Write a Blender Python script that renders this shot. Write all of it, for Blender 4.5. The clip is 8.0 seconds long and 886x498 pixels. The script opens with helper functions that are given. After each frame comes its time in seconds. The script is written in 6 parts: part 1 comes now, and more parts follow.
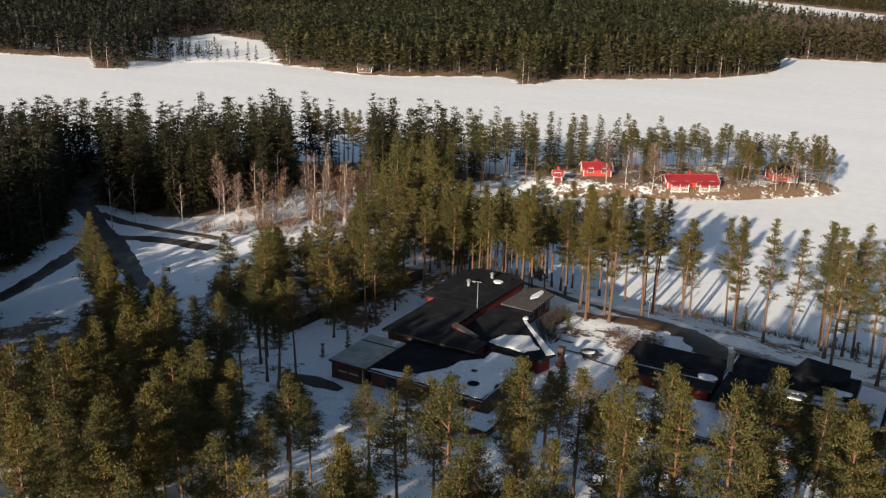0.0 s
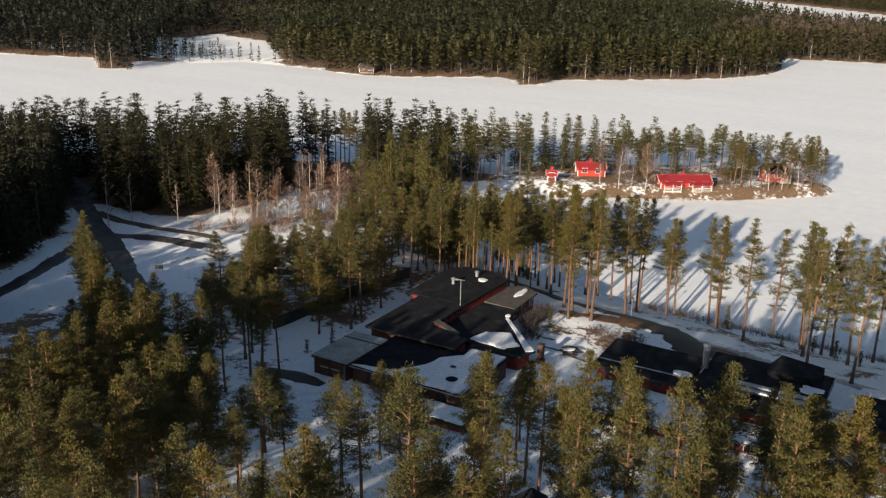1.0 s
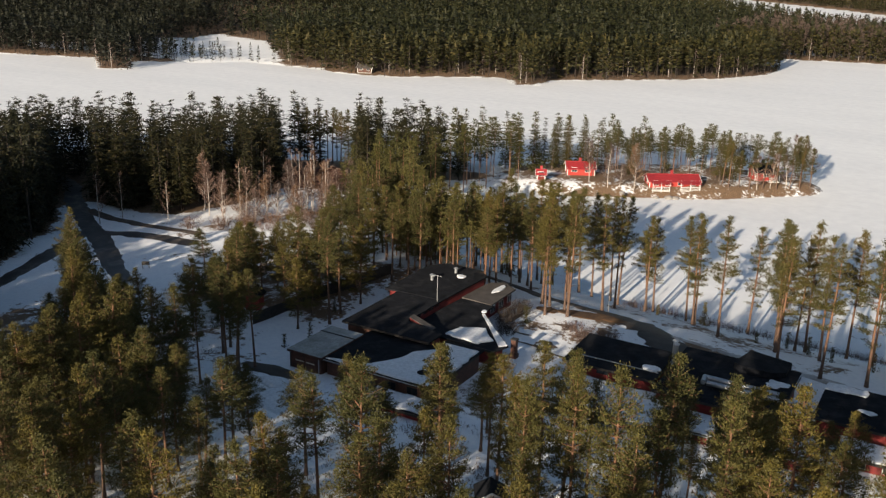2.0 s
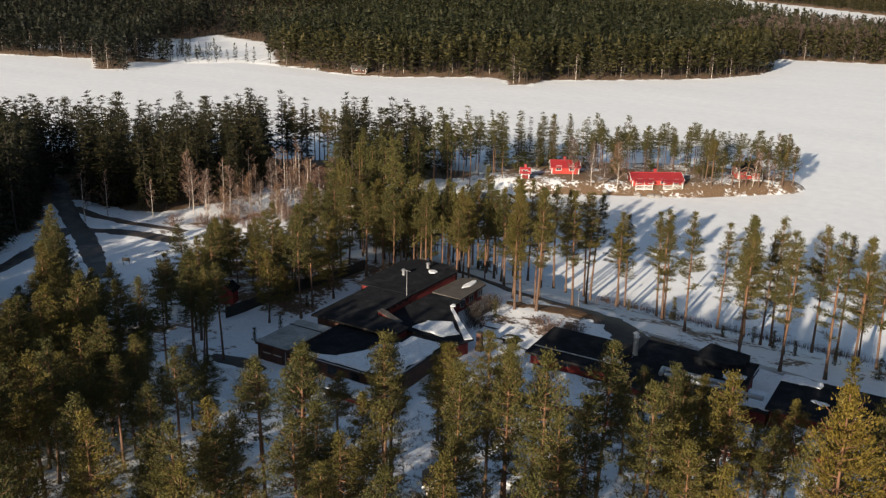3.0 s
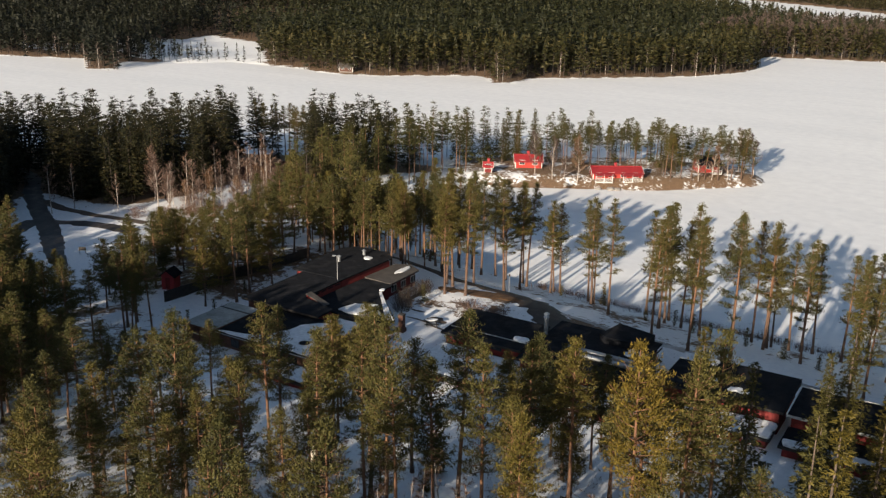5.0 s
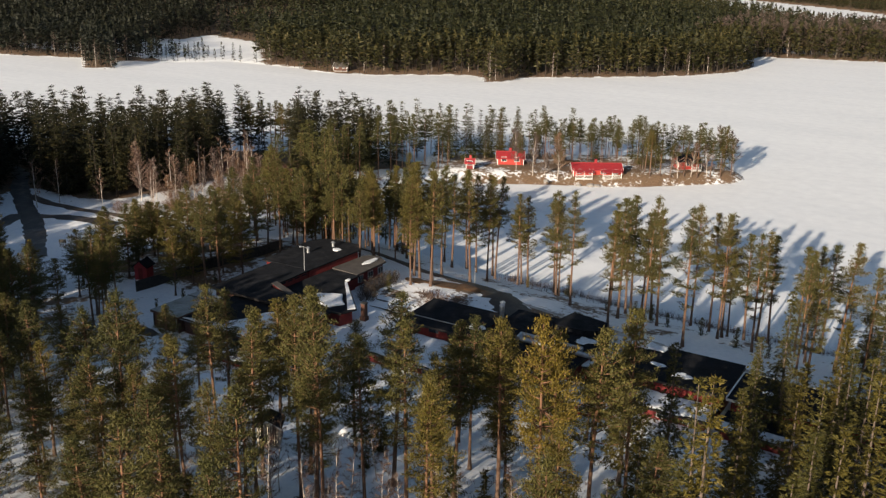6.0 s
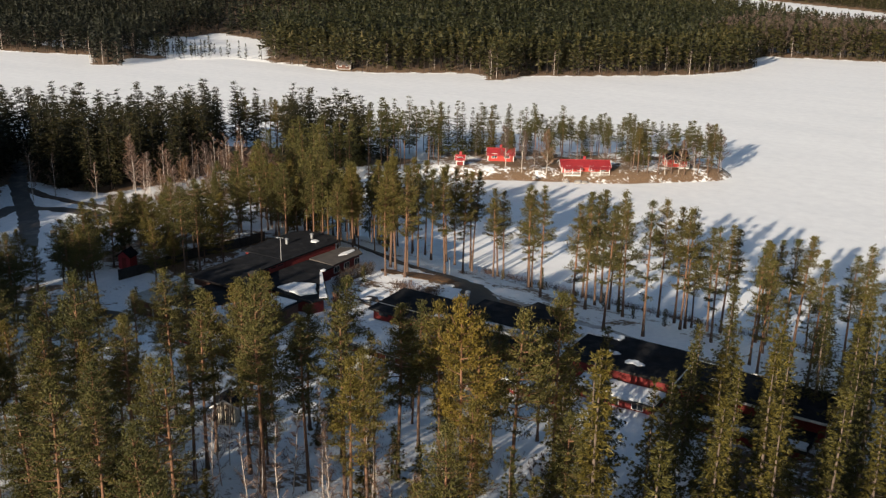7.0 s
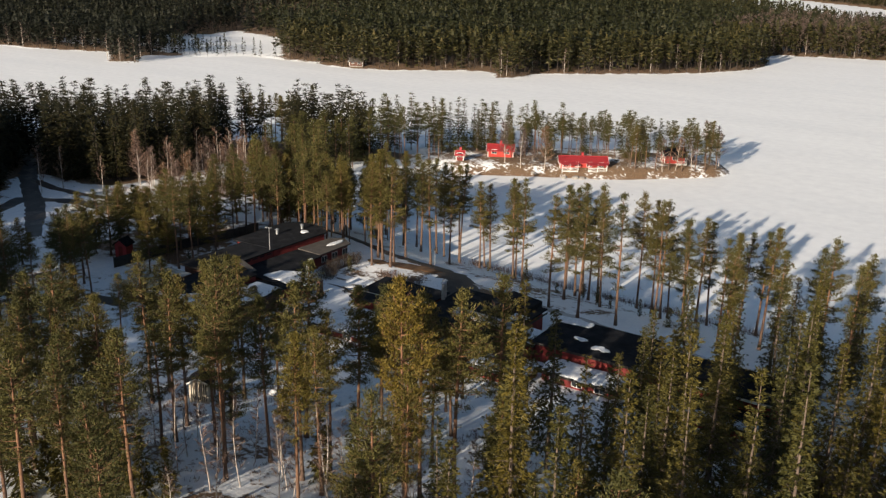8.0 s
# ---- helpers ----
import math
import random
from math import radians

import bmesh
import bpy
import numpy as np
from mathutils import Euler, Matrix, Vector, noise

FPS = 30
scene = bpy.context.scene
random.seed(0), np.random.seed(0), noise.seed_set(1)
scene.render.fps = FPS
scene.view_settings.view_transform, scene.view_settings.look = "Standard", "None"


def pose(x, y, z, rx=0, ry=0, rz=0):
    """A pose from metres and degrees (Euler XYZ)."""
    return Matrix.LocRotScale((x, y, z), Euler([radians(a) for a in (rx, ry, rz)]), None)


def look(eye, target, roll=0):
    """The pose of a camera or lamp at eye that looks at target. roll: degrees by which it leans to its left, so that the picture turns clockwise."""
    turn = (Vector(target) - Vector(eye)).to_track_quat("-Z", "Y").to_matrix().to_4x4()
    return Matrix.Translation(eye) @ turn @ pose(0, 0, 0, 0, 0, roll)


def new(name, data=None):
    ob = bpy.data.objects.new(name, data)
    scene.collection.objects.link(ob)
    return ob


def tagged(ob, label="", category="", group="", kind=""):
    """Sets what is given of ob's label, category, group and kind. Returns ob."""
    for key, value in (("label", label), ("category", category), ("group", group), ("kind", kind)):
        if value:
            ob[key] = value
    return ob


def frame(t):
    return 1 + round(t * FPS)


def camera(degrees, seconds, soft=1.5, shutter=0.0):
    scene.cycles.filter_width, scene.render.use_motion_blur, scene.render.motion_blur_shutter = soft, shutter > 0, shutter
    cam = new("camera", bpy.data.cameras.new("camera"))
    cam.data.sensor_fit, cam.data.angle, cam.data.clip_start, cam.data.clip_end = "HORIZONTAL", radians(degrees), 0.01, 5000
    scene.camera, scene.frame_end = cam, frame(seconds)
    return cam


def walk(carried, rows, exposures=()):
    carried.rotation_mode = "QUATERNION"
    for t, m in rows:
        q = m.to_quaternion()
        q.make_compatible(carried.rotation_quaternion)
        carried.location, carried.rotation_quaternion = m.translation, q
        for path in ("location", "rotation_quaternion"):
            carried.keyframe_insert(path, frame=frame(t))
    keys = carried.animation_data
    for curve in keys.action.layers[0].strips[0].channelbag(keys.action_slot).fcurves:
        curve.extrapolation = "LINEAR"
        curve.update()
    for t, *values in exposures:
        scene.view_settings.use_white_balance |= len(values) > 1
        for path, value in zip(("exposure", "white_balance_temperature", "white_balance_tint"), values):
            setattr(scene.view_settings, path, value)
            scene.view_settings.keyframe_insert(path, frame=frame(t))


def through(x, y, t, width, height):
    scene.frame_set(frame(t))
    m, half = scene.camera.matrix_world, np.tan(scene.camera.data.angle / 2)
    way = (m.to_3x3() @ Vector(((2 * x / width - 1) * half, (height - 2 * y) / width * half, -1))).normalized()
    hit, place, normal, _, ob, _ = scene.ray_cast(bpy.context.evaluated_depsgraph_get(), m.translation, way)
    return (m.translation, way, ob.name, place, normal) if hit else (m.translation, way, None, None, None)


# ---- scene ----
cam = camera(50.0, 8.0, soft=1.3)
PATH = [
    (0, (2.591, 0.26, 51.455), (1.65, 1.918, 50.848), 1.3),
    (0.5, (4.267, 0.196, 51.66), (3.32, 1.849, 51.053), 1.3),
    (1, (6.092, 0.143, 51.898), (5.137, 1.792, 51.291), 1.3),
    (1.5, (7.972, 0.261, 51.995), (7.011, 1.906, 51.388), 1.3),
    (3, (14.938, 1.043, 51.914), (13.963, 2.682, 51.31), 1.2),
    (3.5, (17.609, 1.342, 51.837), (16.63, 2.978, 51.233), 1.1),
    (4, (20.473, 1.71, 51.762), (19.489, 3.344, 51.16), 1.1),
    (4.5, (23.616, 2.085, 51.779), (22.626, 3.715, 51.176), 1.0),
    (6, (33.34, 2.583, 51.448), (32.333, 4.203, 50.847), 0.9),
    (6.5, (36.719, 2.671, 51.51), (35.703, 4.285, 50.908), 1.0),
    (7, (40.204, 2.586, 51.626), (39.172, 4.189, 51.023), 1.0),
    (7.5, (43.838, 2.438, 51.745), (42.784, 4.026, 51.139), 1.0),
    (8, (47.039, 2.383, 51.829), (45.968, 3.959, 51.222), 1.0),
]
walk(cam, [(t, look(eye, target, roll)) for t, eye, target, roll in PATH])

# ---- light: low late-winter sun behind the camera, clear sky ----
SUN_ELEV, SUN_AZ = 15.5, 181.0          # the sun stands to the south, light runs north (+y)
world = bpy.data.worlds.new("sky")
scene.world = world
world.use_nodes = True
wn, wl = world.node_tree.nodes, world.node_tree.links
sky = wn.new("ShaderNodeTexSky")
sky.sky_type = "NISHITA"
sky.sun_disc = False
sky.sun_elevation = radians(SUN_ELEV)
sky.sun_rotation = radians(SUN_AZ)
sky.altitude = 100
wn["Background"].inputs["Strength"].default_value = 0.063
haze = wn.new("ShaderNodeHueSaturation")          # clear winter blue
haze.inputs["Saturation"].default_value = 1.05
wl.new(sky.outputs["Color"], haze.inputs["Color"])
wl.new(haze.outputs["Color"], wn["Background"].inputs["Color"])

sun_data = bpy.data.lights.new("sun", "SUN")
sun_data.energy = 5.0
sun_data.angle = radians(0.6)
sun_data.color = (1.0, 0.87, 0.70)
sun = new("sun", sun_data)
sun.matrix_world = look((0, 0, 0), (-0.020, 1.0, -math.tan(radians(SUN_ELEV))))
scene.view_settings.exposure = 0.75

# ---- the lie of the land ----
MAINLAND = [(400, 128), (60, 130), (20, 131), (-10, 132), (-40, 134), (-66, 139), (-80, 147), (-85, 165),
            (-79, 185), (-62, 195.5), (-42, 206.5), (-23.5, 224.5), (-23, 230), (-29, 239), (-58, 233), (-95, 208),
            (-130, 184), (-158, 172), (-200, 148), (-300, 98), (-420, 40), (-900, -60), (-900, -600), (400, -600)]
FARLAND = [(-900, 300), (-480, 276), (-393, 282), (-353, 296), (-322, 272), (-304, 279), (-327, 300), (-304, 315),
           (-291, 331), (-267, 330), (-249, 330), (-234, 325), (-209, 331), (-174, 358), (-161, 342), (-150, 347),
           (-152, 364), (-120, 393), (-97, 416), (-83, 446), (-82, 472), (-96, 500), (-92, 520), (-45, 534),
           (60, 540), (500, 500), (500, 600), (0, 640), (-60, 682), (-110, 745), (-160, 815), (-250, 935), (-360, 1120), (-900, 1500)]
BACKLAND = [(600, 700), (0, 895), (-95, 985), (-139, 1040), (-190, 1095), (-260, 1165), (-360, 1270), (-900, 1650), (-2500, 2600), (-2500, 4200), (2500, 4200), (2500, 700)]


def shore(poly, X, Y):
    """Signed distance to a polygon's edge: positive on land."""
    X, Y = np.asarray(X, float), np.asarray(Y, float)
    d2, inside = np.full(X.shape, 1e18), np.zeros(X.shape, bool)
    for (ax, ay), (bx, by) in zip(poly, poly[1:] + poly[:1]):
        ex, ey = bx - ax, by - ay
        k = np.clip(((X - ax) * ex + (Y - ay) * ey) / (ex * ex + ey * ey), 0, 1)
        d2 = np.minimum(d2, (X - ax - k * ex) ** 2 + (Y - ay - k * ey) ** 2)
        if ay != by:
            inside ^= ((ay > Y) != (by > Y)) & (X < ax + (Y - ay) * ex / (by - ay))
    return np.where(inside, 1, -1) * np.sqrt(d2)


def ease(v):
    v = np.clip(v, 0, 1)
    return v * v * (3 - 2 * v)


def height(X, Y):
    """Ground height over the lake's ice (z = 0)."""
    X, Y = np.asarray(X, float), np.asarray(Y, float)
    ripple = 0.22 * np.sin(X * 0.21 + 1.3 * np.sin(Y * 0.13)) * np.sin(Y * 0.17 + 0.8) + 0.09 * np.sin(X * 0.63 + Y * 0.41) * np.sin(Y * 0.57 - X * 0.2)
    far_side = ease((Y - 135) / 25)
    plateau = 1.2 + 5.2 * ease((X + 125) / 65) * (1 - far_side) + 0.9 * far_side
    shade_rise = 24.0 * ease((-124 - X) / 26) * ease((46 - Y) / 34)          # unseen rise added south-west of the road to shade the western woods
    hill = shade_rise + 7.5 * ease((84 - Y) / 62) * ease((X + 130) / 60) + 3.0 * ease((20 - Y) / 80)
    d = shore(MAINLAND, X, Y)
    bank = np.where(far_side > 0.5, 4.0, 26.0)
    near = np.where(d > 0, (plateau + hill + ripple) * (1 - (1 - np.clip(d / bank, 0.01, 1)) ** 1.4), np.maximum(-2.5, 0.35 * d))
    df = shore(FARLAND, X, Y)
    rise = 1.0 + 15 * ease((df - 60) / 300) + 2 * np.sin(X * 0.02) * ease(df / 60)
    far = np.where(df > 0, rise * ease(df / 16 + 0.05), np.maximum(-2.5, 0.35 * df))
    db = shore(BACKLAND, X, Y)
    back = np.where(db > 0, 2 + 70 * ease(db / 900), -2.5)
    return np.maximum(np.maximum(near, far), back)


# ---- materials ----
def nodes_of(name):
    m = bpy.data.materials.new(name)
    m.use_nodes = True
    return m, m.node_tree.nodes, m.node_tree.links, m.node_tree.nodes["Principled BSDF"]


def noise_node(n, l, scale, detail=4.0, rough=0.6, coord="Object"):
    tc = n.new("ShaderNodeTexCoord")
    tx = n.new("ShaderNodeTexNoise")
    tx.inputs["Scale"].default_value, tx.inputs["Detail"].default_value, tx.inputs["Roughness"].default_value = scale, detail, rough
    l.new(tc.outputs[coord], tx.inputs["Vector"])
    return tx


def ramp_node(n, l, source, stops):
    r = n.new("ShaderNodeValToRGB")
    el = r.color_ramp.elements
    while len(el) < len(stops):
        el.new(0.5)
    for e, (p, c) in zip(el, stops):
        e.position, e.color = p, (*c, 1)
    l.new(source, r.inputs["Fac"])
    return r


def mixed(n, l, kind, fac, a, b):
    mx = n.new("ShaderNodeMix")
    mx.data_type, mx.blend_type = "RGBA", kind
    for value, slot in ((fac, 0), (a, 6), (b, 7)):
        if hasattr(value, "links"):
            l.new(value, mx.inputs[slot])
        else:
            mx.inputs[slot].default_value = value
    return mx.outputs[2]


def bumped(n, l, p, source, strength, distance):
    b = n.new("ShaderNodeBump")
    b.inputs["Strength"].default_value, b.inputs["Distance"].default_value = strength, distance
    l.new(source, b.inputs["Height"])
    l.new(b.outputs["Normal"], p.inputs["Normal"])


def surface(name, dark, light, scale=3.0, rough=0.8, metal=0.0, bump=0.3, depth=0.02, fine=8.0, stain=None):
    """A weathered surface: two colours in two scales of noise, with fine relief."""
    m, n, l, p = nodes_of(name)
    big, small = noise_node(n, l, scale), noise_node(n, l, scale * fine, 6.0)
    base = ramp_node(n, l, big.outputs["Fac"], [(0.3, dark), (0.7, light)])
    grain = ramp_node(n, l, small.outputs["Fac"], [(0.3, (0.72, 0.72, 0.72)), (0.7, (1.0, 1.0, 1.0))])
    col = mixed(n, l, "MULTIPLY", 1.0, base.outputs["Color"], grain.outputs["Color"])
    if stain:
        spots = noise_node(n, l, scale * 0.6, 8.0, 0.7)
        mask = ramp_node(n, l, spots.outputs["Fac"], [(0.52, (0, 0, 0)), (0.66, (1, 1, 1))])
        col = mixed(n, l, "MIX", mask.outputs["Color"], col, (*stain, 1))
    l.new(col, p.inputs["Base Color"])
    p.inputs["Roughness"].default_value, p.inputs["Metallic"].default_value = rough, metal
    bumped(n, l, p, small.outputs["Fac"], bump, depth)
    return m


def foliage(name, dark, light, warm, through=0.25):
    """Needles: each tuft and each tree with its own shade of green; a little light passes."""
    m, n, l, p = nodes_of(name)
    geo, info = n.new("ShaderNodeNewGeometry"), n.new("ShaderNodeObjectInfo")
    tuft = ramp_node(n, l, geo.outputs["Random Per Island"], [(0.0, dark), (0.75, light), (1.0, warm)])
    tree = ramp_node(n, l, info.outputs["Random"], [(0.0, (0.66, 0.74, 0.80)), (0.5, (1.0, 1.0, 1.0)), (0.8, (1.10, 1.03, 0.88)), (1.0, (1.22, 1.09, 0.78))])
    col = mixed(n, l, "MULTIPLY", 1.0, tuft.outputs["Color"], tree.outputs["Color"])
    l.new(col, p.inputs["Base Color"])
    p.inputs["Roughness"].default_value = 0.65
    p.inputs["Specular IOR Level"].default_value = 0.25
    tr = n.new("ShaderNodeBsdfTranslucent")
    l.new(col, tr.inputs["Color"])
    mix = n.new("ShaderNodeMixShader")
    mix.inputs[0].default_value = through
    l.new(p.outputs[0], mix.inputs[1])
    l.new(tr.outputs[0], mix.inputs[2])
    l.new(mix.outputs[0], n["Material Output"].inputs["Surface"])
    return m


PINE = foliage("pine_needles", (0.050, 0.045, 0.013), (0.096, 0.085, 0.022), (0.124, 0.102, 0.030), 0.16)
PINE_GOLD = foliage("yellowish_pine_needles", (0.070, 0.056, 0.013), (0.135, 0.104, 0.020), (0.170, 0.130, 0.030), 0.18)
SPRUCE = foliage("spruce_needles", (0.034, 0.030, 0.007), (0.078, 0.067, 0.013), (0.108, 0.087, 0.020), 0.14)
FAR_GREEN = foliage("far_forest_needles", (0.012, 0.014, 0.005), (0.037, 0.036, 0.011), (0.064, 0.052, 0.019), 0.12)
# Darkened copy of the far green, with cloud shade put into its colour.
FAR_SHADED = foliage("far_shaded_needles", (0.005, 0.006, 0.003), (0.012, 0.014, 0.006), (0.023, 0.021, 0.010), 0.06)
# Spruce green turned down so the roadside woods carry shade in their colour.
SHADED_GREEN = foliage("shade_darkened_needles", (0.008, 0.010, 0.005), (0.026, 0.026, 0.010), (0.052, 0.042, 0.017), 0.10)
TWIG = foliage("bare_twigs", (0.085, 0.052, 0.041), (0.16, 0.10, 0.078), (0.21, 0.145, 0.112), 0.0)


def bark_pine():
    """Grey plates below, orange flaking bark above."""
    m, n, l, p = nodes_of("pine_bark")
    tc, sep = n.new("ShaderNodeTexCoord"), n.new("ShaderNodeSeparateXYZ")
    l.new(tc.outputs["Object"], sep.inputs[0])
    up = n.new("ShaderNodeMapRange")
    up.inputs["From Min"].default_value, up.inputs["From Max"].default_value = 1.0, 8.5
    l.new(sep.outputs["Z"], up.inputs["Value"])
    flake = noise_node(n, l, 6.0, 6.0)
    low = ramp_node(n, l, flake.outputs["Fac"], [(0.35, (0.050, 0.032, 0.024)), (0.65, (0.15, 0.090, 0.060))])
    high = ramp_node(n, l, flake.outputs["Fac"], [(0.3, (0.10, 0.050, 0.028)), (0.7, (0.22, 0.108, 0.056))])
    col = mixed(n, l, "MIX", up.outputs[0], low.outputs["Color"], high.outputs["Color"])
    l.new(col, p.inputs["Base Color"])
    p.inputs["Roughness"].default_value = 0.9
    bumped(n, l, p, flake.outputs["Fac"], 0.6, 0.03)
    return m


PINE_BARK = bark_pine()
# Spruce bark darkened to paint shade on forest stems; also the hedge's dark colour.
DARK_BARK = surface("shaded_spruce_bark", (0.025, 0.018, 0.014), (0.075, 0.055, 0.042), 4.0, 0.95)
SPRUCE_BARK = surface("spruce_bark", (0.07, 0.05, 0.04), (0.17, 0.125, 0.095), 4.0, 0.95)
BIRCH_BARK = surface("birch_bark", (0.36, 0.30, 0.26), (0.60, 0.53, 0.47), 2.0, 0.8, stain=(0.08, 0.06, 0.05))
SNOW = surface("snow", (0.78, 0.79, 0.81), (0.88, 0.88, 0.88), 0.6, 0.75, bump=0.35, depth=0.05, fine=5.0)


def ground_cover():
    """Old snow with bare needle litter, moss and dead grass where it has melted; 'bare' says how far it has."""
    m, n, l, p = nodes_of("ground_cover")
    at = n.new("ShaderNodeAttribute")
    at.attribute_name = "bare"
    patch, fleck, fine = noise_node(n, l, 0.16, 8.0, 0.66), noise_node(n, l, 1.4, 6.0, 0.7), noise_node(n, l, 9.0, 5.0)
    mx = n.new("ShaderNodeMath")
    mx.operation = "MULTIPLY_ADD"
    l.new(fleck.outputs["Fac"], mx.inputs[0])
    mx.inputs[1].default_value = 0.55
    l.new(patch.outputs["Fac"], mx.inputs[2])
    add = n.new("ShaderNodeMath")
    add.operation = "ADD"
    l.new(mx.outputs[0], add.inputs[0])
    l.new(at.outputs["Fac"], add.inputs[1])
    melted = ramp_node(n, l, add.outputs[0], [(0.0, (0, 0, 0)), (0.93, (0, 0, 0)), (0.99, (1, 1, 1))])
    melted.color_ramp.elements[0].position = 0.0
    snow = ramp_node(n, l, fleck.outputs["Fac"], [(0.3, (0.78, 0.79, 0.81)), (0.6, (0.89, 0.89, 0.89))])
    soil = ramp_node(n, l, fine.outputs["Fac"], [(0.3, (0.055, 0.036, 0.022)), (0.5, (0.15, 0.09, 0.05)), (0.72, (0.30, 0.19, 0.105))])
    col = mixed(n, l, "MIX", melted.outputs["Color"], snow.outputs["Color"], soil.outputs["Color"])
    l.new(col, p.inputs["Base Color"])
    p.inputs["Roughness"].default_value = 0.85
    bumped(n, l, p, mx.outputs[0], 0.6, 0.25)
    return m


def lake_ice():
    """Wind-packed snow over lake ice: broad grey streaks and faint drifts."""
    m, n, l, p = nodes_of("lake_snow")
    tc, mp = n.new("ShaderNodeTexCoord"), n.new("ShaderNodeMapping")
    mp.inputs["Scale"].default_value = (0.010, 0.055, 1)
    mp.inputs["Rotation"].default_value = (0, 0, radians(24))
    l.new(tc.outputs["Object"], mp.inputs["Vector"])
    streak = n.new("ShaderNodeTexNoise")
    streak.inputs["Scale"].default_value, streak.inputs["Detail"].default_value, streak.inputs["Roughness"].default_value = 1.0, 8.0, 0.62
    l.new(mp.outputs[0], streak.inputs["Vector"])
    drift = noise_node(n, l, 0.35, 6.0)
    a = ramp_node(n, l, streak.outputs["Fac"], [(0.30, (0.83, 0.835, 0.84)), (0.5, (0.87, 0.87, 0.87)), (0.70, (0.91, 0.91, 0.905))])
    b = ramp_node(n, l, drift.outputs["Fac"], [(0.3, (0.90, 0.90, 0.91)), (0.7, (1, 1, 1))])
    l.new(mixed(n, l, "MULTIPLY", 1.0, a.outputs["Color"], b.outputs["Color"]), p.inputs["Base Color"])
    p.inputs["Roughness"].default_value = 0.7
    bumped(n, l, p, drift.outputs["Fac"], 0.25, 0.2)
    return m


GROUND, LAKE = ground_cover(), lake_ice()
ASPHALT = surface("wet_asphalt", (0.030, 0.027, 0.026), (0.075, 0.062, 0.052), 0.5, 0.55, bump=0.3, stain=(0.16, 0.13, 0.11))
GRAVEL = surface("thawed_gravel", (0.055, 0.040, 0.030), (0.15, 0.11, 0.08), 0.7, 0.8, bump=0.5, depth=0.05)
MUD = surface("wet_brown_mud", (0.020, 0.014, 0.010), (0.056, 0.039, 0.028), 0.5, 0.65, bump=0.5, depth=0.06, stain=(0.09, 0.068, 0.052))
SLUSH = surface("trodden_slush", (0.24, 0.21, 0.18), (0.62, 0.61, 0.60), 0.5, 0.7, bump=0.5, depth=0.06)
LITTER = surface("needle_litter", (0.07, 0.035, 0.015), (0.20, 0.10, 0.04), 1.2, 0.95, bump=0.6, depth=0.05)
ROOF = surface("bitumen_roof", (0.008, 0.009, 0.011), (0.018, 0.019, 0.023), 0.8, 0.95, bump=0.4, stain=(0.026, 0.026, 0.028))
ROOF_GREY = surface("grey_sheet_roof", (0.30, 0.30, 0.28), (0.48, 0.47, 0.44), 0.6, 0.6, bump=0.2, stain=(0.20, 0.20, 0.17))
ROOF_RED = surface("red_tile_roof", (0.27, 0.018, 0.022), (0.40, 0.030, 0.034), 1.5, 0.6, bump=0.3)
ROOF.node_tree.nodes["Principled BSDF"].inputs["Specular IOR Level"].default_value = 0.12
RED = surface("red_boards", (0.12, 0.012, 0.011), (0.23, 0.021, 0.018), 1.2, 0.8, bump=0.3)
BROWN = surface("brown_boards", (0.055, 0.026, 0.018), (0.13, 0.055, 0.036), 1.5, 0.85, bump=0.4)
WHITE = surface("white_paint", (0.70, 0.69, 0.66), (0.82, 0.81, 0.78), 2.0, 0.6, bump=0.1)
PALE = surface("pale_boards", (0.42, 0.36, 0.28), (0.62, 0.55, 0.44), 3.0, 0.8, bump=0.3)
METAL = surface("galvanised_metal", (0.38, 0.39, 0.40), (0.55, 0.56, 0.57), 2.0, 0.45, metal=0.7, bump=0.1)
DARK = surface("dark_timber", (0.018, 0.016, 0.015), (0.05, 0.042, 0.036), 2.0, 0.85, bump=0.4)
CONCRETE = surface("old_concrete", (0.22, 0.20, 0.18), (0.36, 0.33, 0.30), 1.0, 0.85)
GLASS, gn, gl, gp = nodes_of("window_glass")
gp.inputs["Base Color"].default_value, gp.inputs["Roughness"].default_value = (0.02, 0.025, 0.03, 1), 0.08

# ---- mesh helpers ----
def mesh_of(name, verts, faces, mat, smooth=False):
    me = bpy.data.meshes.new(name)
    me.from_pydata([tuple(v) for v in verts], [], [tuple(f) for f in faces])
    me.materials.append(mat)
    if smooth:
        me.polygons.foreach_set("use_smooth", [True] * len(me.polygons))
    me.update()
    return me


def mesh_tris(name, tri_verts, mat):
    """Loose triangles, from an array (n, 3, 3)."""
    n = len(tri_verts)
    me = bpy.data.meshes.new(name)
    me.vertices.add(3 * n), me.loops.add(3 * n), me.polygons.add(n)
    me.vertices.foreach_set("co", np.ascontiguousarray(tri_verts, np.float32).ravel())
    me.loops.foreach_set("vertex_index", np.arange(3 * n, dtype=np.int32))
    me.polygons.foreach_set("loop_start", np.arange(0, 3 * n, 3, dtype=np.int32))
    me.update(calc_edges=True)
    me.materials.append(mat)
    return me


def empty(name, x, y, z, turn=0.0, size=1.0):
    ob = new(name)
    ob.empty_display_size = 0.3
    ob.matrix_basis = pose(x, y, z, 0, 0, turn) @ Matrix.Diagonal((size, size, size, 1))
    return ob


